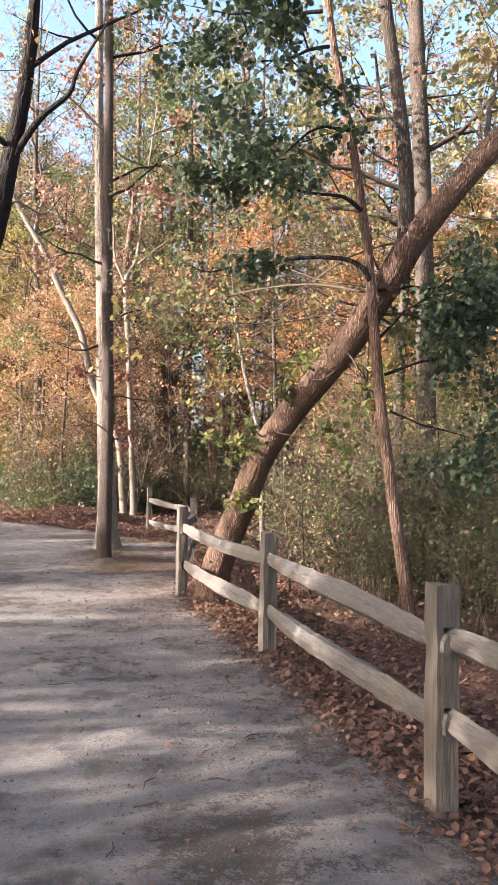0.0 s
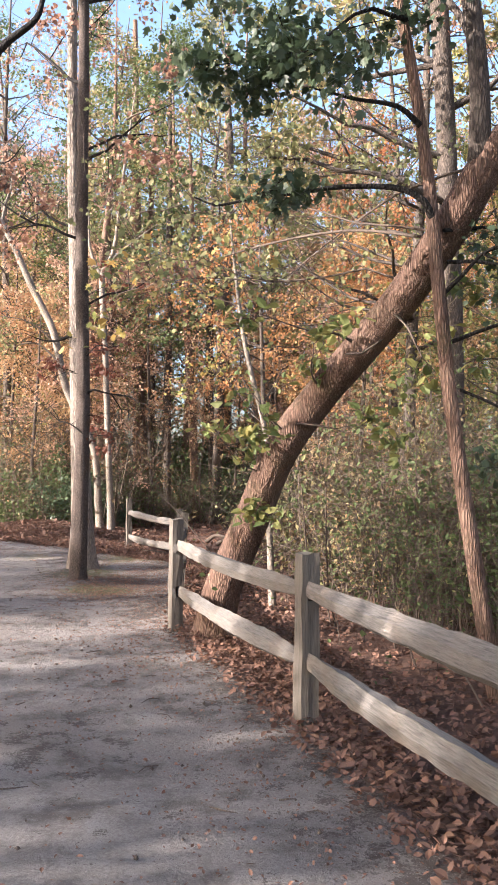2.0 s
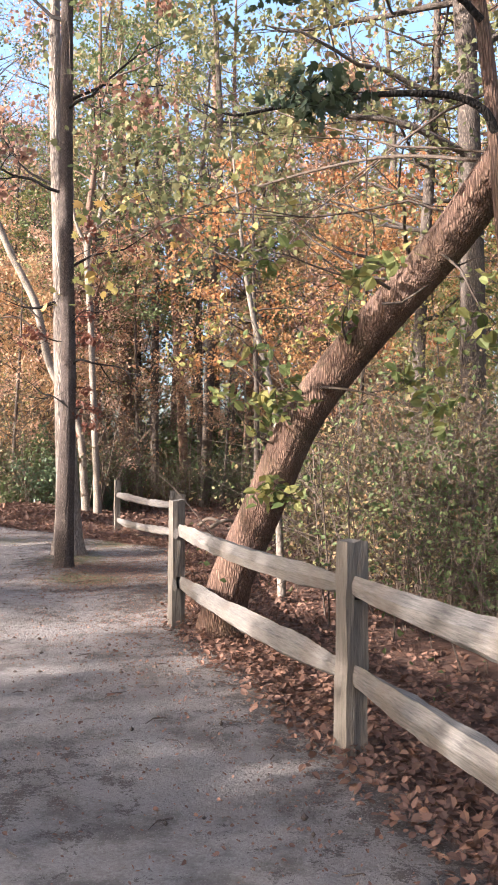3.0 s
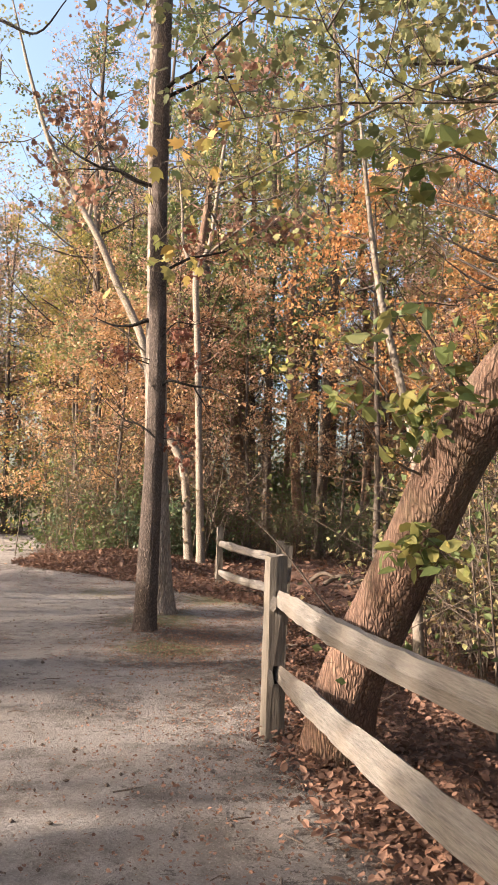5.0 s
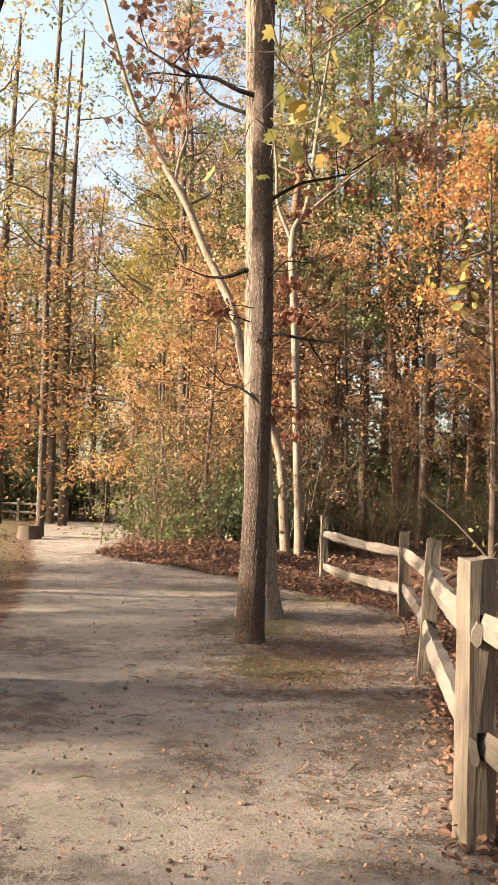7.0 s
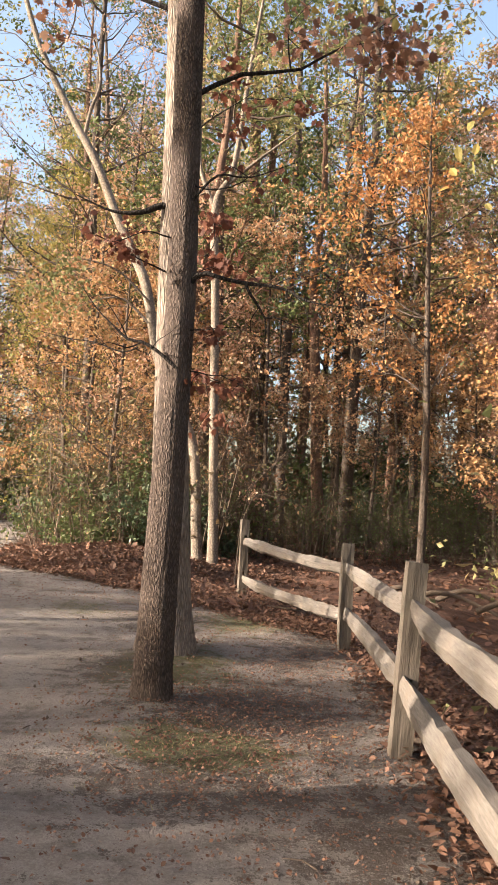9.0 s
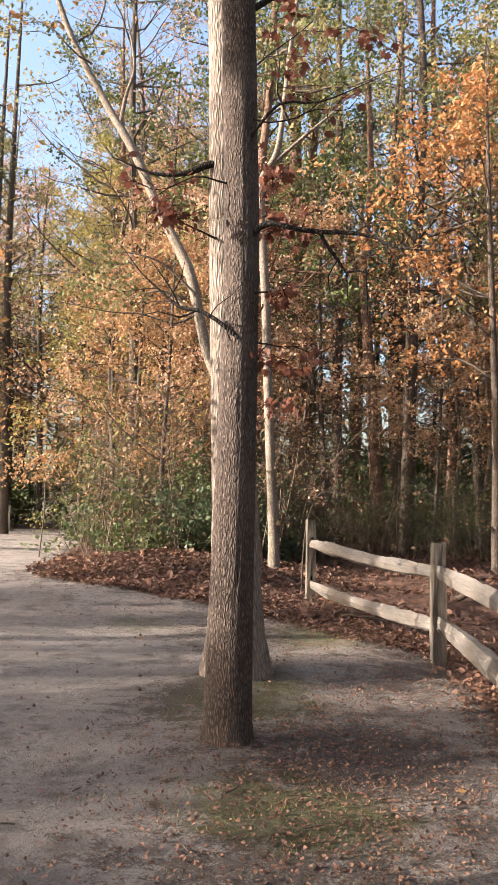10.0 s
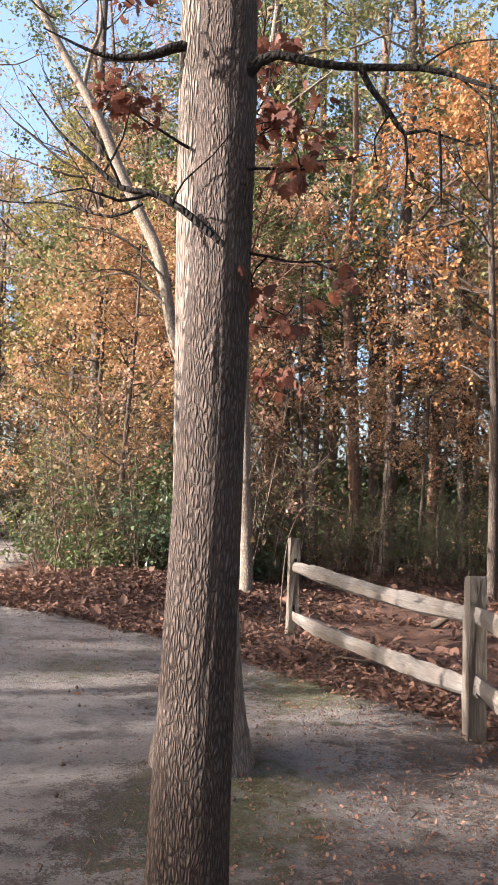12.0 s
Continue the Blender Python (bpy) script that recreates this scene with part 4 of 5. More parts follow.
def build_pale_trees():
    rng = np.random.default_rng(71)

    def plain(name, label, rows, mat, seg=16, ridges=0.004):
        ob = tree_thing(name, (*rows[0][:2], 0), label)
        big_trunk(ob, rng, rows, mat, seg, 0.12, ridges)
        return ob

    a = plain("leaning_tree", "slender pale-barked tree slanting over the brush", [(-3.8, 23.5, -0.2, 0.13), (-3.9, 23.5, 0.7, 0.10), (-4.06, 23.5, 2.3, 0.095), (-4.5, 23.5, 3.2, 0.095), (-4.88, 23.5, 4.06, 0.095), (-5.2, 23.5, 5.4, 0.098), (-5.5, 23.5, 6.05, 0.094), (-5.92, 23.5, 6.85, 0.09), (-6.4, 23.5, 7.9, 0.085), (-7.03, 23.5, 8.95, 0.07), (-7.8, 23.5, 10.4, 0.06), (-8.4, 23.5, 12.1, 0.045), (-9.1, 23.5, 14.5, 0.015)], BARK_PALE)
    limb_line(a, [(-6.7, 23.5, 8.4, 0.045), (-6.6, 23.5, 9.0, 0.035), (-6.45, 23.5, 9.6, 0.028), (-6.6, 23.4, 10.6, 0.012)], BARK_PALE)
    limb_line(a, [(-5.0, 23.5, 4.6, 0.03), (-5.6, 23.3, 5.1, 0.022), (-6.2, 23.2, 5.0, 0.012), (-6.8, 23.1, 4.7, 0.004)], BARK_PALE)
    limb_line(a, [(-5.1, 23.4, 5.1, 0.025), (-5.7, 23.0, 5.6, 0.018), (-6.5, 22.7, 5.7, 0.010), (-7.2, 22.5, 5.4, 0.004)], BARK_PALE)
    leafy_limbs(a, rng, [((-7.0, 23.5, 9), (-0.6, 0.2, 0.6), 2.2, 0.025), ((-7.6, 23.5, 10.2), (0.5, 0.3, 0.7), 2.2, 0.025), ((-8.2, 23.5, 11.6), (-0.5, -0.3, 0.6), 2.2, 0.02), ((-7.3, 23.5, 9.7), (-0.8, -0.5, 0.3), 2.0, 0.02), ((-5.6, 23.3, 5.1), (-0.8, -0.6, 0.1), 1.6, 0.015), ((-6.2, 23, 5.6), (-0.5, -0.8, 0.0), 1.6, 0.015)], OLIVE, 1100, 0.10, TWIG, (4, 4), 0.15)
    b = plain("forked_tree", "slender white-barked forked tree", [(-3.46, 23, -0.2, 0.12), (-3.5, 23, 0.8, 0.09), (-3.6, 23, 2.5, 0.082), (-3.73, 23, 5.0, 0.076), (-3.84, 23, 6.85, 0.074), (-3.55, 23, 7.6, 0.055), (-3.35, 23, 9.5, 0.04), (-3.05, 23, 12, 0.015)], BARK_PALE)
    limb_line(b, [(-3.83, 23, 6.75, 0.05), (-4.18, 23, 7.6, 0.038), (-4.25, 23, 8.5, 0.028), (-4.5, 23, 10.4, 0.012)], BARK_PALE)
    limb_line(b, [(-3.68, 23, 7.25, 0.04), (-3.1, 23, 7.75, 0.03), (-2.4, 22.9, 8.25, 0.012)], BARK_PALE)
    for ob, top in ((b, (-3.3, 23, 8.6)),):
        leafy_limbs(ob, rng, [(np.array(top) + (0, 0, q), (math.cos(q * 2.4), math.sin(q * 2.4), 0.4), 2.4, 0.03) for q in (-1.5, -0.7, 0, 0.8, 1.6, 2.5)], OLIVE, 900, 0.12, TWIG, (4, 4), 0.2)
    tree_crowns = {}
    tree_crowns[(-4.9, 37)] = plain("tree", "tall straight tree with brown scaly bark", [(-4.65, 37, -0.2, 0.36), (-4.7, 37, 0.6, 0.29), (-4.8, 37, 4, 0.27), (-5.05, 37, 12, 0.22), (-5.3, 37, 22, 0.1)], BARK_RED, 20)
    tree_crowns[(-3.4, 35)] = plain("tree", "tall dark trunk deep in the wood", [(-3.3, 35, -0.2, 0.2), (-3.35, 35, 3, 0.17), (-3.4, 35, 12, 0.13), (-3.5, 35, 20, 0.05)], BARK_GREY)
    tree_crowns[(-1.45, 46)] = plain("tree", "tall pine trunk with ruddy plated bark", [(-1.3, 46, -0.2, 0.42), (-1.35, 46, 3, 0.34), (-1.4, 46, 12, 0.29), (-1.5, 46, 26, 0.1)], BARK_RED, 20)
    for x, y, mat in ((-4.9, 37, OLIVE), (-1.45, 46, GREEN), (-3.4, 35, YELLOW)):
        ob = tree_crowns[(x, y)]
        leafy_limbs(ob, rng, [((x, y, z), (rng.normal(), rng.normal(), 0.3), 2.6, 0.04) for z in (7.5, 9, 10.5, 12, 13.5, 15, 16.5, 18)], mat, 2600, 0.12, TWIG, (4, 4), 0.22)
    d = plain("tree", "crooked brown tree with a pale lower trunk", [(-1.85, 33, -0.2, 0.27), (-1.9, 33, 0.5, 0.21), (-2.08, 33, 2.4, 0.175), (-2.2, 33, 4.4, 0.165), (-2.36, 33, 6.5, 0.145), (-2.5, 33, 8.5, 0.12), (-2.3, 33, 11, 0.10), (-2.5, 33, 16, 0.04)], BARK_RED, 20)
    limb_line(d, [(-2.35, 33, 6.4, 0.08), (-2.0, 33, 7.4, 0.06), (-1.6, 33, 8.6, 0.045), (-1.3, 33, 11, 0.02)], BARK_GREY)
    for x, y, r, tall in ((0.2, 33, 0.055, 7.5), (1.02, 33, 0.065, 9.0), (2.9, 31, 0.05, 8)):
        ob = plain("sapling", "thin pale sapling in sunlight at the wood's edge", [(x, y, -0.2, r * 1.2), (x - 0.05, y, 1.5, r), (x + 0.1, y, 3.2, r * 0.9), (x - 0.1, y, tall * 0.7, r * 0.6), (x, y, tall, 0.01)], BARK_PALE, 8, 0.0)
        leafy_limbs(ob, rng, [((x, y, z), (rng.normal(), rng.normal(), 0.3), 1.4, 0.015) for z in (2.2, 3.2, 4.0, 4.8, 5.6)], GOLD, 420, 0.11, TWIG, (4, 4), 0.15)
    e = plain("sapling", "thin crooked yellow-barked sapling behind the leaning tree", [(0.45, 10.9, -0.1, 0.05), (0.40, 10.9, 0.87, 0.036), (0.36, 10.9, 1.87, 0.032), (0.12, 10.9, 2.89, 0.028), (0.0, 10.9, 3.65, 0.02), (-0.15, 10.9, 5, 0.006)], BARK_PALE, 10, 0.0)
    leafy_limbs(e, rng, [((0.3, 10.9, 2.1), (-0.7, -0.3, 0.3), 1.0, 0.010), ((0.1, 10.9, 2.9), (0.7, 0.3, 0.4), 1.0, 0.010), ((0.05, 10.9, 3.4), (-0.7, 0.2, 0.4), 1.1, 0.010)], LIME, 420, 0.06, TWIG, (4, 4), 0.12, "oval")
    for x, y, r, mat, label in ((-15.6, 37.0, 0.16, BARK_GREY, "tall straight tree with pale grey bark beside the far path"), (-12.0, 28.2, 0.11, BARK_GREY, "slim dark tree beside the stump"), (-17.9, 35.8, 0.22, BARK_GREY, "tall dark-barked tree beyond the turf"), (-13.9, 27.7, 0.18, BARK_GREY, "tall grey-brown tree on the turf"), (-17.0, 31.5, 0.2, BARK_GREY, "tall grey-brown tree on the turf"), (-16.9, 38.5, 0.16, BARK_GREY, "slim grey tree beside the far path")):
        ob = plain("tree", label, [(x, y, -0.2, r * 1.6), (x, y, 0.25, r * 1.1), (x - 0.1, y, 4, r), (x - 0.3, y, 11, r * 0.75), (x - 0.2, y, 21, r * 0.25)], mat, 16)
        leafy_limbs(ob, rng, [((x - 0.2, y, z), (rng.normal(), rng.normal(), 0.35), 2.8, 0.04) for z in (7, 8.5, 10, 11.5, 13, 15, 17)], OLIVE, 1500, 0.14, TWIG, (4, 4), 0.25)


build_pale_trees()


# ---- the wood: a few grown trees of each kind, repeated ----
def grow_kind(name, seed, label, category, tall, radius, low, reach, limbs, leaves, size, leaf_mat, bark_mat, spread, group):
    """One tree of a kind at the origin, with trunk, limbs and crown."""
    rng = np.random.default_rng(seed)
    ob = tree_thing(name, (0, 0, 0), label, category, group)
    bend = rng.normal(size=4) * tall * 0.02
    rows = [(0, 0, -0.3, radius * 1.5), (0, 0, 0.25, radius * 1.08), (bend[0] * 0.5, bend[1] * 0.5, tall * 0.3, radius * 0.9), (bend[2], bend[1], tall * 0.65, radius * 0.6), (bend[2] * 1.3, bend[3], tall, 0.012)]
    line = spline(rows, tall / 24)
    s = Shape()
    tube(s, line, 10, 0.003, rng)
    part("trunk", s, bark_mat, ob)
    tips, wood = [], Shape()
    for k in range(limbs):
        f = low + (1 - low) * (k + rng.uniform(0, 1)) / limbs * 0.97
        i = min(int(f * (len(line) - 1)), len(line) - 2)
        a = rng.uniform(0, 2 * math.pi)
        rise = rng.uniform(0.1, 0.6)
        length = reach * (1.15 - 0.75 * (f - low) / (1 - low)) * rng.uniform(0.7, 1.2)
        branch(rng, wood, tips, line[i, :3], (math.cos(a), math.sin(a), rise), length, max(0.012, line[i, 3] * 0.4), 2, (4, 3), 0.3, 0.08, 4)
    tagged(part("branchwork", wood, bark_mat, ob), kind="stuff")
    s = Shape()
    scatter_leaves(s, rng, crown_points(rng, tips, leaves, spread), size, 0.45, 0.4, False, 0.3)
    part("crown", s, leaf_mat, ob, smooth=False)
    return ob


def grow_brush(name, seed, label, tall, stems, leaves, size, leaf_mat, spread, wide, group, twigs=6):
    """A bush of many thin stems."""
    rng = np.random.default_rng(seed)
    ob = tree_thing(name, (0, 0, 0), label, "shrub", group)
    wood, tips = Shape(), []
    for _ in range(stems):
        x, y = rng.normal(size=2) * wide * 0.4
        branch(rng, wood, tips, (x, y, -0.08), (x * 0.25 + rng.normal() * 0.2, y * 0.25 + rng.normal() * 0.2, 1.2), tall * rng.uniform(0.45, 1.0), rng.uniform(0.006, 0.012), 1, (twigs,), 0.2, 0.12, 4)
    tagged(part("branchwork", wood, TWIG, ob), kind="stuff")
    if leaves:
        s = Shape()
        scatter_leaves(s, rng, crown_points(rng, tips, leaves, spread), size, 0.45, 0.4, False, 0.2)
        part("crown", s, leaf_mat, ob, smooth=False)
    return ob


KINDS = {
    "gold": [grow_kind("understory_tree", 100 + k, label, "tree", tall, 0.06, low, 2.4, 26, 7000, 0.08, leaf, BARK_GREY, 0.10, group) for k, (tall, low, leaf, label, group) in enumerate((
        (7.0, 0.2, PEACH, "young beech with mixed golden and green autumn leaves", "golden young trees of the wood"),
        (8.5, 0.22, COPPER, "young beech with dry copper-brown autumn leaves", "copper young trees of the wood"),
        (10.0, 0.28, YELLOW, "young tree with thinning yellow-green leaves", "yellow-green young trees of the wood"),
        (9.0, 0.26, GOLD, "young beech with mixed golden and green autumn leaves", "golden young trees of the wood")))],
    "edge": [grow_kind("understory_tree", 105 + k, "broad young beech with golden-brown autumn leaves", "tree", tall, 0.08, 0.18, 2.8, 16, 3000, 0.15, leaf, BARK_GREY, 0.15, "broad young trees round the wood") for k, (tall, leaf) in enumerate(((8.0, GOLD), (10.0, COPPER), (9.5, YELLOW)))],
    "maple": [grow_kind("maple", 110 + k, "slender maple with bright orange leaves held in layers", "tree", tall, 0.08, 0.4, 2.8, 20, 4200, 0.10, ORANGE, BARK_GREY, 0.12, "orange maples of the wood") for k, tall in enumerate((10.0, 12.0))],
    "tall": [grow_kind("tall_tree", 120 + k, "tall woodland tree with a thin olive and yellow crown", "tree", tall, rad, 0.30, 3.4, 24, 7500, 0.12, leaf, mat, 0.17, "tall trees of the wood") for k, (tall, rad, mat, leaf) in enumerate(((19, 0.17, BARK_GREY, OLIVE), (22, 0.2, BARK_RED, YELLOW), (17, 0.13, BARK_GREY, COPPER), (21, 0.16, BARK_RED, GREEN)))],
    "bare": [grow_kind("bare_tree", 130 + k, "tall half-bare tree with fine twigs and few dry leaves", "tree", tall, 0.13, 0.32, 3.4, 40, 1900, 0.09, COPPER, BARK_GREY, 0.12, "half-bare trees of the wood") for k, tall in enumerate((15.0, 18.0))],
    "green": [grow_brush("shrub", 140 + k, "green leafy shrub at the wood's edge", 1.7, 12, 1900, 0.095, leaf, 0.10, 1.0, "green shrubs") for k, leaf in enumerate((GREEN, DEEP))],
    "tangle": [grow_brush("bramble", 160 + k, label, 2.0, 26, n, (0.05, 0.06, 0.06, 0.05, 0.055)[k], leaf, 0.14, 1.1, "brambles behind the fence", 10) for k, (n, leaf, label) in enumerate(((2000, GREEN, "dense green bramble with thin brown stems"), (1500, BROWN, "tangled bramble with withered brown leaves"), (1700, OLIVE, "tangled bramble with yellowing leaves"), (1800, GREEN, "dense green bramble with thin brown stems"), (1300, BROWN, "tangled bramble with withered brown leaves")))],
    "brush": [grow_brush("thicket", 150 + k, "tangled brown brush with sparse green and yellow leaves", 2.3, 20, n, 0.06, leaf, 0.12, 1.1, "tangled brush", 8) for k, (n, leaf) in enumerate(((900, GREEN), (700, BROWN), (900, GREEN), (700, BROWN)))],
}


def put(kind, which, x, y, size, turn):
    return copy_thing(KINDS[kind][which % len(KINDS[kind])], Matrix.Translation((x, y, height(x, y))) @ Matrix.Rotation(turn, 4, "Z") @ Matrix.Diagonal((size, size, size, 1)))


def plant_wood():
    rng = random.Random(5)

    def on_way(x, y, gap):
        right, left = np.interp(y, RIGHT_Y, RIGHT_X), np.interp(y, LEFT_Y, LEFT_X)
        return left - gap < x < right + gap and y < 44

    def field(kind, count, x0, x1, y0, y1, gap, low, high, apart):
        done, tries = [], 0
        while len(done) < count and tries < count * 40:
            tries += 1
            x, y = rng.uniform(x0, x1), rng.uniform(y0, y1)
            if on_way(x, y, gap) or (kind == "tall" and -4.5 < x < 7.5 and 13 < y < 31) or any((x - a) ** 2 + (y - b) ** 2 < apart ** 2 for a, b in done):
                continue
            done.append((x, y))
            put(kind, rng.randrange(9), x, y, rng.uniform(low, high), rng.uniform(0, 6.28))

    # beyond the bend, straight ahead
    field("gold", 4, -2.5, 5.5, 28.0, 33, 1.0, 0.85, 1.1, 2.4)
    field("gold", 11, -14, 10, 34, 46, 2.5, 1.0, 1.35, 2.6)
    field("gold", 4, -9, 9, 36, 44, 2.0, 1.4, 1.7, 3.5)
    field("gold", 4, 4.0, 9, 18, 27, 2.5, 1.2, 1.4, 2.4)
    field("green", 14, -6, 13, 42, 48, 1.5, 2.0, 2.7, 1.5)
    field("tall", 20, -17, 12, 24, 48, 2.0, 0.85, 1.15, 2.4)
    field("tall", 14, -34, 16, 46, 64, 1.5, 0.9, 1.3, 2.8)
    field("edge", 18, -36, 14, 46, 60, 1.5, 1.3, 1.9, 3.4)
    for x, y, size in ((-8.0, 28.8, 1.05), (-11.8, 38.5, 1.3), (-6.8, 33.5, 1.2), (-8.5, 33, 1.0), (-10, 43, 1.2), (-17, 43, 1.1), (-20, 38, 1.0), (-6.5, 31, 0.95), (-22, 46, 1.2), (-14, 47, 1.2), (-1.5, 36, 1.1), (4.5, 33, 1.0), (3.0, 16.5, 0.9), (5.5, 13.0, 0.9)):
        put("bare", rng.randrange(2), x, y, size, rng.uniform(0, 6.28))
    for which, x, y, size in ((0, 3.2, 33.5, 0.85), (2, 1.2, 36.5, 0.9), (1, 4.2, 37.5, 0.85), (2, 7.0, 35.0, 0.8)):
        put("tall", which, x, y, size, rng.uniform(0, 6.28))
    # left of the far path
    for kind, which, x, y, size in (("bare", 0, -11.2, 44.5, 1.25), ("tall", 0, -13.6, 47.5, 1.1), ("bare", 1, -16.0, 52.0, 1.4), ("tall", 1, -18.6, 55.0, 1.15), ("bare", 0, -9.2, 41.5, 1.1), ("tall", 2, -22.5, 52.0, 1.2), ("bare", 1, -20.5, 47.0, 1.2)):
        put(kind, which, x, y, size, rng.uniform(0, 6.28))
    for which, x, y, size in ((2, -9.6, 40.5, 1.6), (0, -12.6, 45.0, 1.7), (3, -17.5, 51, 1.9), (2, -12.0, 50, 1.9), (3, -21.5, 43, 1.5), (1, -15.0, 53, 2.0), (0, -10.4, 37.2, 1.2), (2, -21.0, 49, 1.9), (0, -23.5, 40, 1.4), (2, -7.8, 35.5, 1.5)):
        put("gold", which, x, y, size, rng.uniform(0, 6.28))
    field("edge", 18, -30, -11, 37, 56, 1.0, 0.9, 1.3, 2.3)
    field("tall", 5, -30, -14, 34, 46, 3.0, 0.9, 1.2, 3.0)
    for x, y, size in ((0.5, 26.0, 1.05), (4.2, 28.5, 1.1), (-0.3, 38.5, 1.0), (2.9, 22.5, 0.8), (-12.5, 36.5, 0.9), (-19.0, 33.0, 0.9), (5.5, 22.0, 0.9)):
        put("maple", rng.randrange(2), x, y, size, rng.uniform(0, 6.28))
    # low growth that fills the wood behind the fence
    field("tangle", 36, 0.9, 5.5, 8.6, 14.5, 1.95, 0.6, 1.2, 0.62)
    field("tangle", 14, 2.6, 6.5, 3.5, 8.6, 1.7, 0.6, 0.95, 0.8)
    field("tangle", 20, 1.5, 9, 14.5, 26, 2.2, 0.7, 1.2, 1.1)
    field("tangle", 12, -4.5, 9, 28, 36, 1.2, 0.8, 1.2, 1.3)
    for x, y, size in ((3.4, 17.5, 0.5), (5.2, 20.0, 0.6), (2.6, 23.5, 0.6), (5.6, 25.5, 0.7), (7.0, 18.5, 0.6)):
        put("gold", (2, 0, 3)[int(x) % 3], x, y, size, rng.uniform(0, 6.28))
    # behind the fence
    field("gold", 8, 2.6, 10, 11, 22, 1.8, 0.7, 1.0, 1.9)
    field("tall", 12, 2.5, 14, 9, 30, 2.0, 0.85, 1.15, 2.5)
    field("brush", 14, 1.2, 7, 8.2, 13.5, 2.3, 0.6, 1.0, 0.9)
    field("brush", 10, 3.0, 9, 13.5, 24, 2.5, 0.6, 1.1, 1.2)
    field("brush", 5, 2.6, 7, 1.5, 8.5, 1.6, 0.7, 1.0, 0.9)
    field("green", 4, 1.2, 8, 9, 15, 1.9, 0.6, 1.0, 1.0)
    field("brush", 16, -8, -3.6, 24.5, 34, 1.0, 0.7, 1.3, 1.0)
    field("brush", 16, -3, 9, 31, 38, 1.0, 0.8, 1.4, 1.2)
    field("green", 10, -9.5, -3.5, 26, 36, 0.8, 0.7, 1.3, 1.5)
    field("green", 22, -34, -8, 40, 54, 1.0, 1.6, 2.6, 1.6)
    field("green", 16, -8, 14, 36, 50, 1.0, 1.2, 2.2, 1.6)
    # behind and left of the walker: unseen trees added to shade the near path and leave it open to the sun further on
    for aside, back, kind in ((-6.2, 10, "edge"), (-4.8, 13, "edge"), (-3.4, 9.5, "edge"), (-2.0, 12, "edge"), (-0.6, 9, "edge"), (0.8, 13, "edge"), (2.5, 10, "edge"), (4.5, 12, "edge"), (6.5, 14, "tall"), (8.5, 12, "edge"), (-5.5, 21, "tall"), (-2.9, 7, "edge"), (-2.5, 22, "tall"), (1.0, 21, "tall"), (4.0, 22, "tall"), (-17.4, 13, "tall"), (-6.2, 15, "edge"), (-12.3, 19, "edge"), (-13.3, 21.5, "edge"), (-14.4, 19.5, "edge"), (-15.6, 21.5, "edge"), (-16.8, 19.5, "edge"), (-18.2, 20, "edge"), (-19.8, 18, "edge"), (-11.2, 20.5, "edge"), (-21.5, 20, "edge"), (-16.8, 10, "bare"), (-18.0, 15, "tall"), (3.5, 17, "edge"), (11, 22, "edge"), (14, 26, "tall")):
        x, y = aside * SUN_WAY.y - back * SUN_WAY.x, -aside * SUN_WAY.x - back * SUN_WAY.y
        put(kind, rng.randrange(9), x, y, rng.uniform(0.95, 1.2), rng.uniform(0, 6.28))
    # one more unseen tree, added to keep sun off the rails by the leaning post
    put("gold", 2, -11.0 * SUN_WAY.y - 9 * SUN_WAY.x, 11.0 * SUN_WAY.x - 9 * SUN_WAY.y, 0.92, 1.0)
    field("tall", 6, 4, 16, -14, 4, 2.5, 0.85, 1.1, 3.0)
    for which, x, y, size in ((0, -6.2, 25.4, 0.95), (3, -7.6, 27.4, 1.0), (1, -4.8, 26.2, 1.0), (2, -8.9, 30.0, 1.1), (0, -6.6, 29.0, 1.15), (2, -10.2, 33.5, 1.15), (3, -3.0, 28.0, 1.0)):
        put("gold", which, x, y, size, rng.uniform(0, 6.28))
    for kind, which, x, y, size, turn in (("green", 0, -6.3, 27.0, 1.15, 0.3), ("green", 1, -7.4, 26.8, 1.0, 1.3), ("green", 1, -4.9, 24.3, 1.0, 0.8), ("green", 0, -5.9, 25.2, 1.1, 2.2), ("green", 0, -6.8, 25.8, 1.0, 4.1), ("green", 1, -4.2, 25.4, 0.9, 5.0), ("green", 0, -8.4, 30.5, 1.2, 3.0), ("green", 1, -9.5, 31.0, 1.1, 2.4), ("green", 0, -8.4, 28.6, 1.2, 1.0), ("brush", 1, -5.2, 25.6, 1.9, 2.0), ("brush", 3, -6.0, 26.3, 2.0, 0.4), ("brush", 3, -4.4, 27.0, 1.9, 3.4), ("brush", 0, -7.0, 27.4, 1.8, 5.2), ("brush", 3, -3.4, 27.6, 1.8, 1.4)):
        put(kind, which, x, y, size, turn)


plant_wood()
for group in KINDS.values():
    for k, ob in enumerate(group):
        ob.location = (18 + 5 * k, -20 - 6 * list(KINDS.values()).index(group), 0)


# ---- leaf litter and small things on the ground ----
def ground_leaves(name, seed, count, size, mat, pick, label, stack=0.03):
    rng = np.random.default_rng(seed)
    at = pick(rng, count)
    z = land(at[:, 0], at[:, 1])[0]
    pts = np.column_stack((at, z + rng.uniform(0.006, stack, len(at))))
    s = Shape()
    cut = len(pts) // 3
    scatter_leaves(s, rng, pts[:cut], size * 0.95, 0.72, 0.4, True)
    scatter_leaves(s, rng, pts[cut:], size * 1.15, 0.68, 0.45, oval=True)
    tagged(new(name, s.mesh(name, mat, False)), label, "leaf litter", kind="stuff")


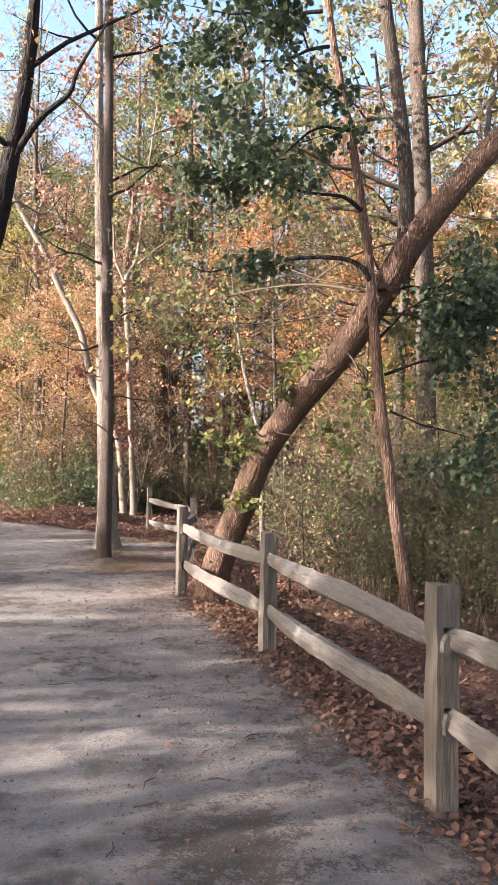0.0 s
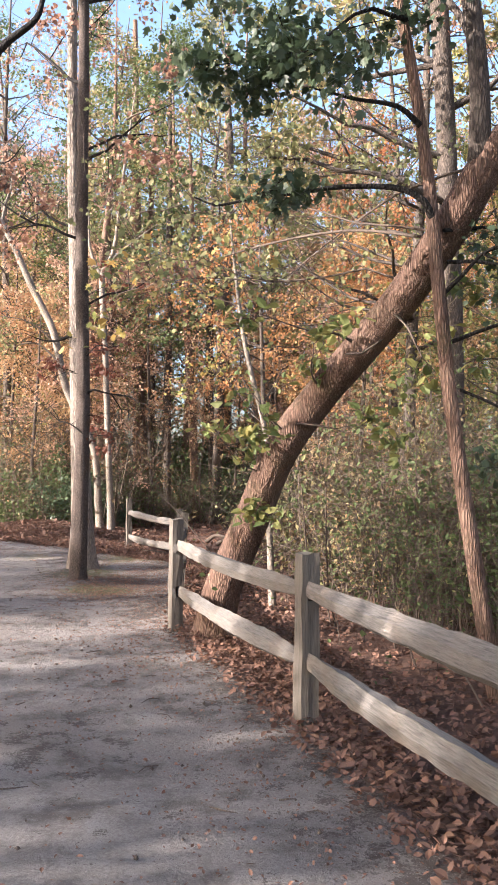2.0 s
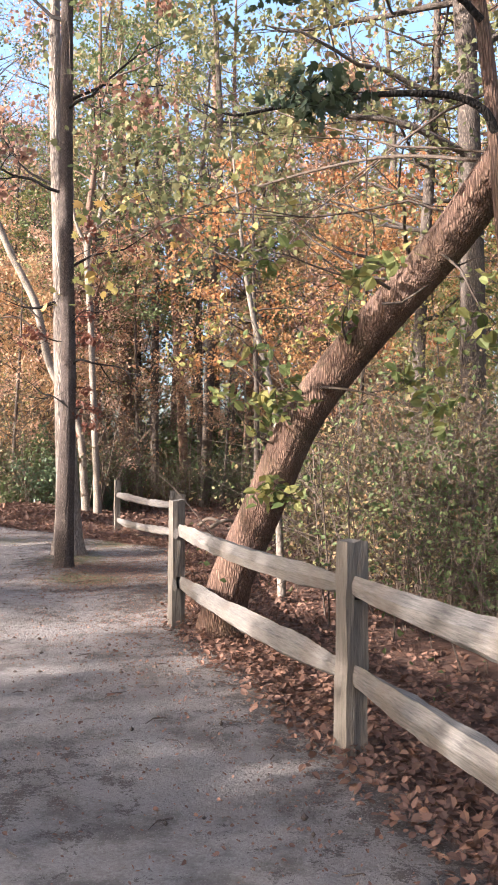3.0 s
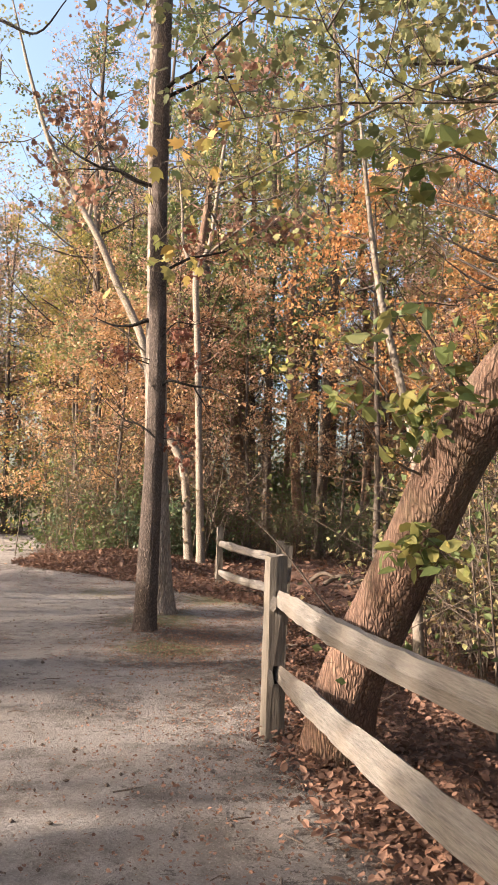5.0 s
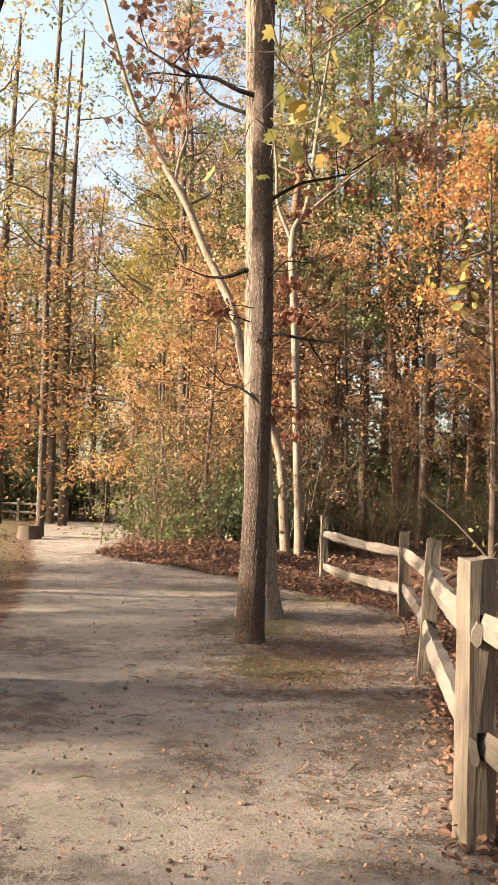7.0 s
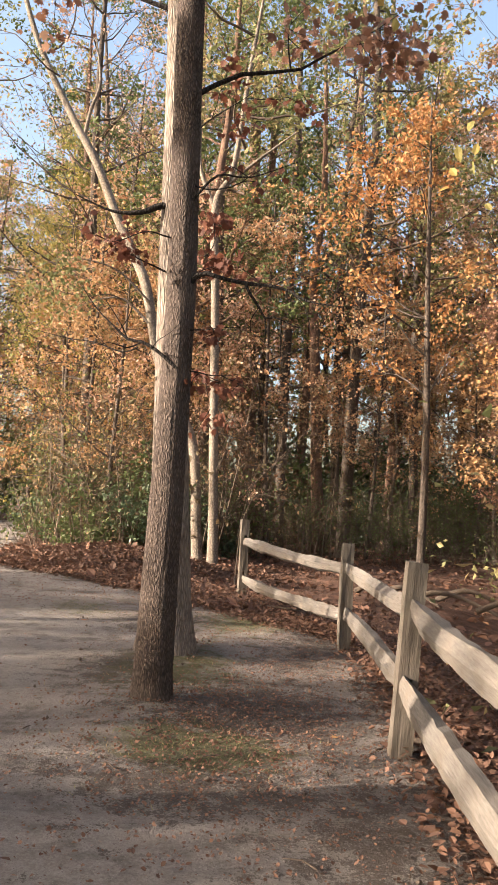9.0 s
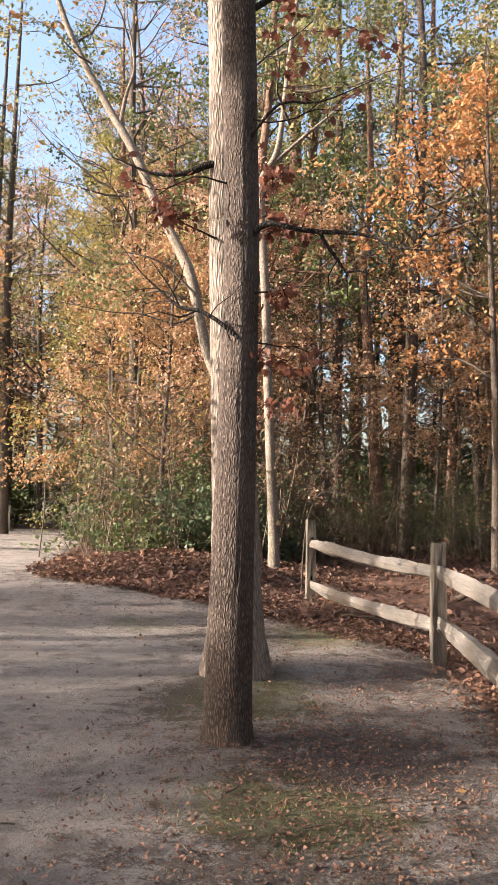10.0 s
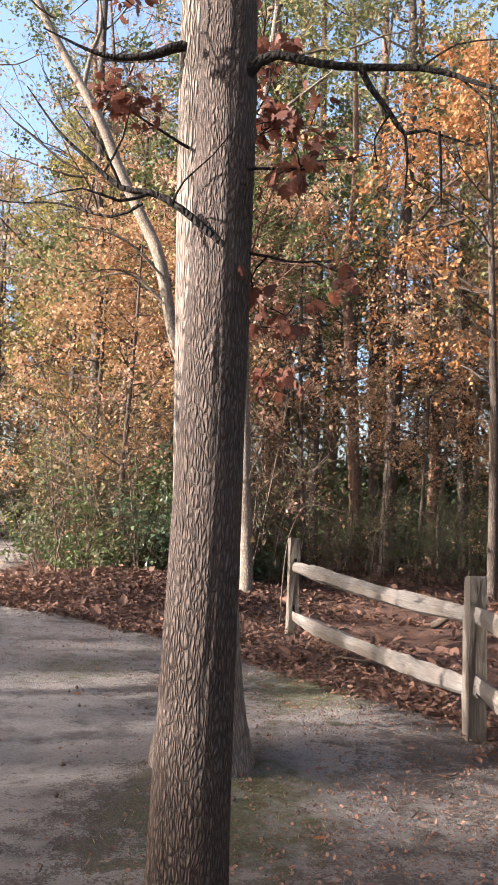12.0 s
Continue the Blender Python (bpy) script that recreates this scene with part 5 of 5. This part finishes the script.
def behind_fence(rng, n):
    y = rng.uniform(0, 21, n * 2)
    d = rng.exponential(0.95, n * 2) - 0.10 + rng.normal(size=n * 2) * 0.09
    x = np.interp(y, RIGHT_Y, RIGHT_X) + d
    return np.column_stack((x, y))[(d > -0.35) & (d < 6)][:n]


def on_mound(rng, n):
    p = np.column_stack((rng.normal(-5.0, 1.6, n * 3), rng.normal(22.3, 2.3, n * 3)))
    return p[np.interp(p[:, 1], RIGHT_Y, RIGHT_X) - 0.25 < p[:, 0]][:n]


def on_wood_floor(rng, n):
    y = rng.uniform(18, 36, n * 2)
    x = np.interp(y, RIGHT_Y, RIGHT_X) + rng.uniform(0, 14, n * 2)
    return np.column_stack((x, y))[:n]


def sparse_on_path(rng, n):
    y = rng.uniform(1.5, 22, n)
    left, right = np.interp(y, LEFT_Y, LEFT_X), np.interp(y, RIGHT_Y, RIGHT_X)
    return np.column_stack((right - (right - left) * rng.beta(0.8, 1.6, n), y))


ground_leaves("leaf_litter", 81, 34000, 0.038, LITTER, behind_fence, "dry brown fallen leaves heaped along the fence", 0.06)
ground_leaves("leaf_litter", 82, 15000, 0.055, LITTER, on_mound, "dry red-brown fallen leaves on the low mound", 0.07)
ground_leaves("leaf_litter", 83, 6000, 0.10, LITTER, on_wood_floor, "dry fallen leaves over the woodland floor", 0.06)


def fragments(rng, n):
    spot = np.array(((-0.9, 11.5, 0.9, 2.0), (-1.6, 13.6, 0.6, 1.2), (-1.7, 12.6, 0.5, 0.7), (-1.6, 15.5, 0.8, 1.8), (-1.6, 18.0, 0.8, 1.5), (0.4, 6.0, 0.5, 3.0), (-0.6, 9.2, 0.5, 1.4), (-4.5, 18.5, 1.2, 1.0), (-2.0, 8.0, 1.6, 5.0)))
    k = rng.integers(0, len(spot), n)
    return spot[k, :2] + rng.normal(size=(n, 2)) * spot[k, 2:]


ground_leaves("leaf_crumbs", 84, 26000, 0.016, LITTER, fragments, "crumbled brown leaf bits scattered over the sand", 0.012)


def grass(seed, count, pick, label):
    """Thin short blades standing in the moss and turf."""
    rng = np.random.default_rng(seed)
    at = pick(rng, count)
    n = len(at)
    foot = np.column_stack((at, land(at[:, 0], at[:, 1])[0] - 0.005))
    a = rng.uniform(0, 6.28, n)
    side = np.column_stack((np.cos(a), np.sin(a), np.zeros(n))) * rng.uniform(0.0015, 0.003, n)[:, None]
    tip = foot + np.column_stack((rng.normal(size=n) * 0.02, rng.normal(size=n) * 0.02, rng.uniform(0.008, 0.032, n)))
    s = Shape()
    s.add(np.stack((foot - side, foot + side, tip), 1).reshape(-1, 3), np.arange(3 * n).reshape(-1, 3))
    tagged(new("grass", s.mesh("grass", OLIVE, False)), label, "grass", kind="stuff")


def moss_spots(rng, n):
    spot = np.array(((-1.75, 12.5, 0.38, 0.28), (-2.2, 14.5, 0.5, 0.8), (-2.1, 17.2, 0.5, 0.8), (-4.0, 17.3, 0.5, 0.5)))
    k = rng.integers(0, len(spot), n)
    return spot[k, :2] + rng.normal(size=(n, 2)) * spot[k, 2:]


def left_turf(rng, n):
    y = rng.uniform(9, 30, n)
    return np.column_stack((np.interp(y, LEFT_Y, LEFT_X) + 0.3 - rng.exponential(2.2, n), y))


grass(86, 2200, moss_spots, "thin dull green grass in the mossy patches")
grass(87, 15000, left_turf, "thin short turf beside the path")
ground_leaves("leaf_litter", 85, 1500, 0.055, LITTER, lambda rng, n: left_turf(rng, n) - (0.5, 0), "dry leaves strewn over the thin turf", 0.02)


def path_leaves():
    rng = np.random.default_rng(91)
    meshes = []
    for k in range(5):
        s = Shape()
        scatter_leaves(s, rng, np.zeros((1, 3)), 0.04 + 0.006 * k, 0.85, 0.1, k % 2 == 0, 0.0, k % 2 == 1)
        me = s.mesh("fallen_leaf", LITTER if k < 4 else ORANGE, False)
        meshes.append(me)
    spots = sparse_on_path(rng, 95)
    for k, (x, y) in enumerate(spots):
        ob = new("fallen_leaf", meshes[k % 5])
        ob.matrix_world = Matrix.Translation((x, y, height(x, y) + 0.012)) @ Matrix.Rotation(rng.uniform(0, 6.28), 4, "Z") @ Matrix.Diagonal((*([rng.uniform(0.5, 1.15)] * 3), 1))
        tagged(ob, "single curled dry leaf on the sand", "leaf", "fallen leaves on the path")


path_leaves()


def path_crumbs():
    """Seed balls, pebbles and bits of twig strewn on the sand."""
    rng = np.random.default_rng(93)
    s = Shape()
    octa = np.array(((1, 0, 0), (-1, 0, 0), (0, 1, 0), (0, -1, 0), (0, 0, 1), (0, 0, -1)), float)
    faces = ((0, 2, 4), (2, 1, 4), (1, 3, 4), (3, 0, 4), (2, 0, 5), (1, 2, 5), (3, 1, 5), (0, 3, 5))
    for x, y in sparse_on_path(rng, 420):
        r = rng.uniform(0.005, 0.016)
        s.add(octa * r * rng.uniform(0.6, 1.3, 3) * rng.uniform(0.8, 1.2, (6, 1)) + (x, y, height(x, y) + r * 0.6), faces)
    for x, y in sparse_on_path(rng, 140):
        a, n = rng.uniform(0, 6.28), rng.uniform(0.04, 0.16)
        z = height(x, y) + 0.012
        tube(s, [(x, y, z, 0.004), (x + 0.5 * n * math.cos(a), y + 0.5 * n * math.sin(a), z + 0.006, 0.004), (x + n * math.cos(a + 0.3), y + n * math.sin(a + 0.3), z, 0.002)], 4)
    tagged(new("twig_litter", s.mesh("twig_litter", TWIG)), "seed balls, pebbles and broken twigs on the sand", "debris", kind="stuff")


path_crumbs()


def stick(rows, label):
    x, y = rows[0][0], rows[0][1]
    s = Shape()
    tube(s, spline(rows, 0.06) - np.array((x, y, 0, 0)), 6)
    ob = new("stick", s.mesh("stick", TWIG))
    ob.location = (x, y, 0)
    tagged(ob, label, "stick")


stick([(-0.78, 12.92, 0.035, 0.018), (-0.6, 12.9, 0.04, 0.017), (-0.35, 12.95, 0.035, 0.012)], "short broken stick at the foot of the leaning post")
stick([(-2.15, 18.6, 0.03, 0.012), (-1.8, 18.3, 0.06, 0.012), (-1.45, 18.2, 0.03, 0.010), (-1.1, 17.9, 0.04, 0.006)], "long thin curved stick on the mossy sand")


stick([(-2.7, 20.4, -0.02, 0.012), (-2.68, 20.4, 0.6, 0.011), (-2.63, 20.4, 1.06, 0.010), (-2.5, 20.4, 1.38, 0.009), (-2.38, 20.4, 1.45, 0.008), (-2.2, 20.4, 1.43, 0.007), (-1.95, 20.4, 1.38, 0.004)], "thin dead stem arching up beside the fence end")
stick([(0.05, 10.1, 0.0, 0.007), (-0.05, 10.0, 0.5, 0.0065), (-0.3, 9.85, 0.85, 0.006), (-0.55, 9.8, 1.15, 0.005), (-0.72, 9.8, 1.3, 0.002)], "thin bare twig arching beside the fence post")
for k, (x, y, n) in enumerate(((-0.6, 20.6, 1.2), (-0.2, 20.2, 1.6), (0.3, 20.8, 1.4), (0.7, 19.6, 1.5), (-0.9, 21.2, 1.0))):
    stick([(x, y, 0.05, 0.05), (x + 0.25 * n, y - 0.15, 0.22, 0.042), (x + 0.55 * n, y - 0.05 * k, 0.12, 0.03), (x + n, y - 0.4 + 0.2 * k, -0.2, 0.012)], "gnarled dead root sprawling in the leaf-filled hollow")


def stump(x, y, r, tall, label):
    rng = np.random.default_rng(int(x * -100))
    ob = tree_thing("tree_stump", (x, y, 0), label, "stump")
    s = Shape()
    tube(s, spline([(0, 0, -0.1, r * 1.3), (0, 0, 0.05, r * 1.1), (0, 0, tall * 0.5, r), (0, 0, tall, r * 0.97)], 0.03), 40, 0.008, rng)
    top = s.points[0][-40:]
    s.add(np.vstack((top, top.mean(0) + (0, 0, 0.01))), [(40, k, (k + 1) % 40) for k in range(40)])
    part("body", s, BARK_GREY, ob)


stump(-11.8, 27.2, 0.30, 0.36, "low sawn tree stump on the turf beside the path")
stump(-11.4, 23.4, 0.24, 0.25, "low weathered tree stump on the thin turf")


def far_fence():
    rng = np.random.default_rng(97)
    fence = tagged(new("fence"), "low weathered rail fence beside the far bend of the path", "fence")
    spots = [(-16.9, 40.0), (-19.5, 40.5), (-22.2, 41.0), (-24.9, 41.4)]
    for k, (x, y) in enumerate(spots):
        ob = part("post", post_mesh("post", rng, 1.0), POST_WOOD, fence)
        ob.matrix_local = pose(x, y, height(x, y), 0, 0, 95)
        if k:
            for z in (0.38, 0.76):
                a, b = Vector((*spots[k - 1], z)), Vector((x, y, z))
                r = part("rail", rail_mesh("rail", rng, (b - a).length + 0.2), WOOD, fence)
                r.matrix_local = Matrix.Translation(a - (b - a).normalized() * 0.1) @ (b - a).to_track_quat("X", "Z").to_matrix().to_4x4()


far_fence()
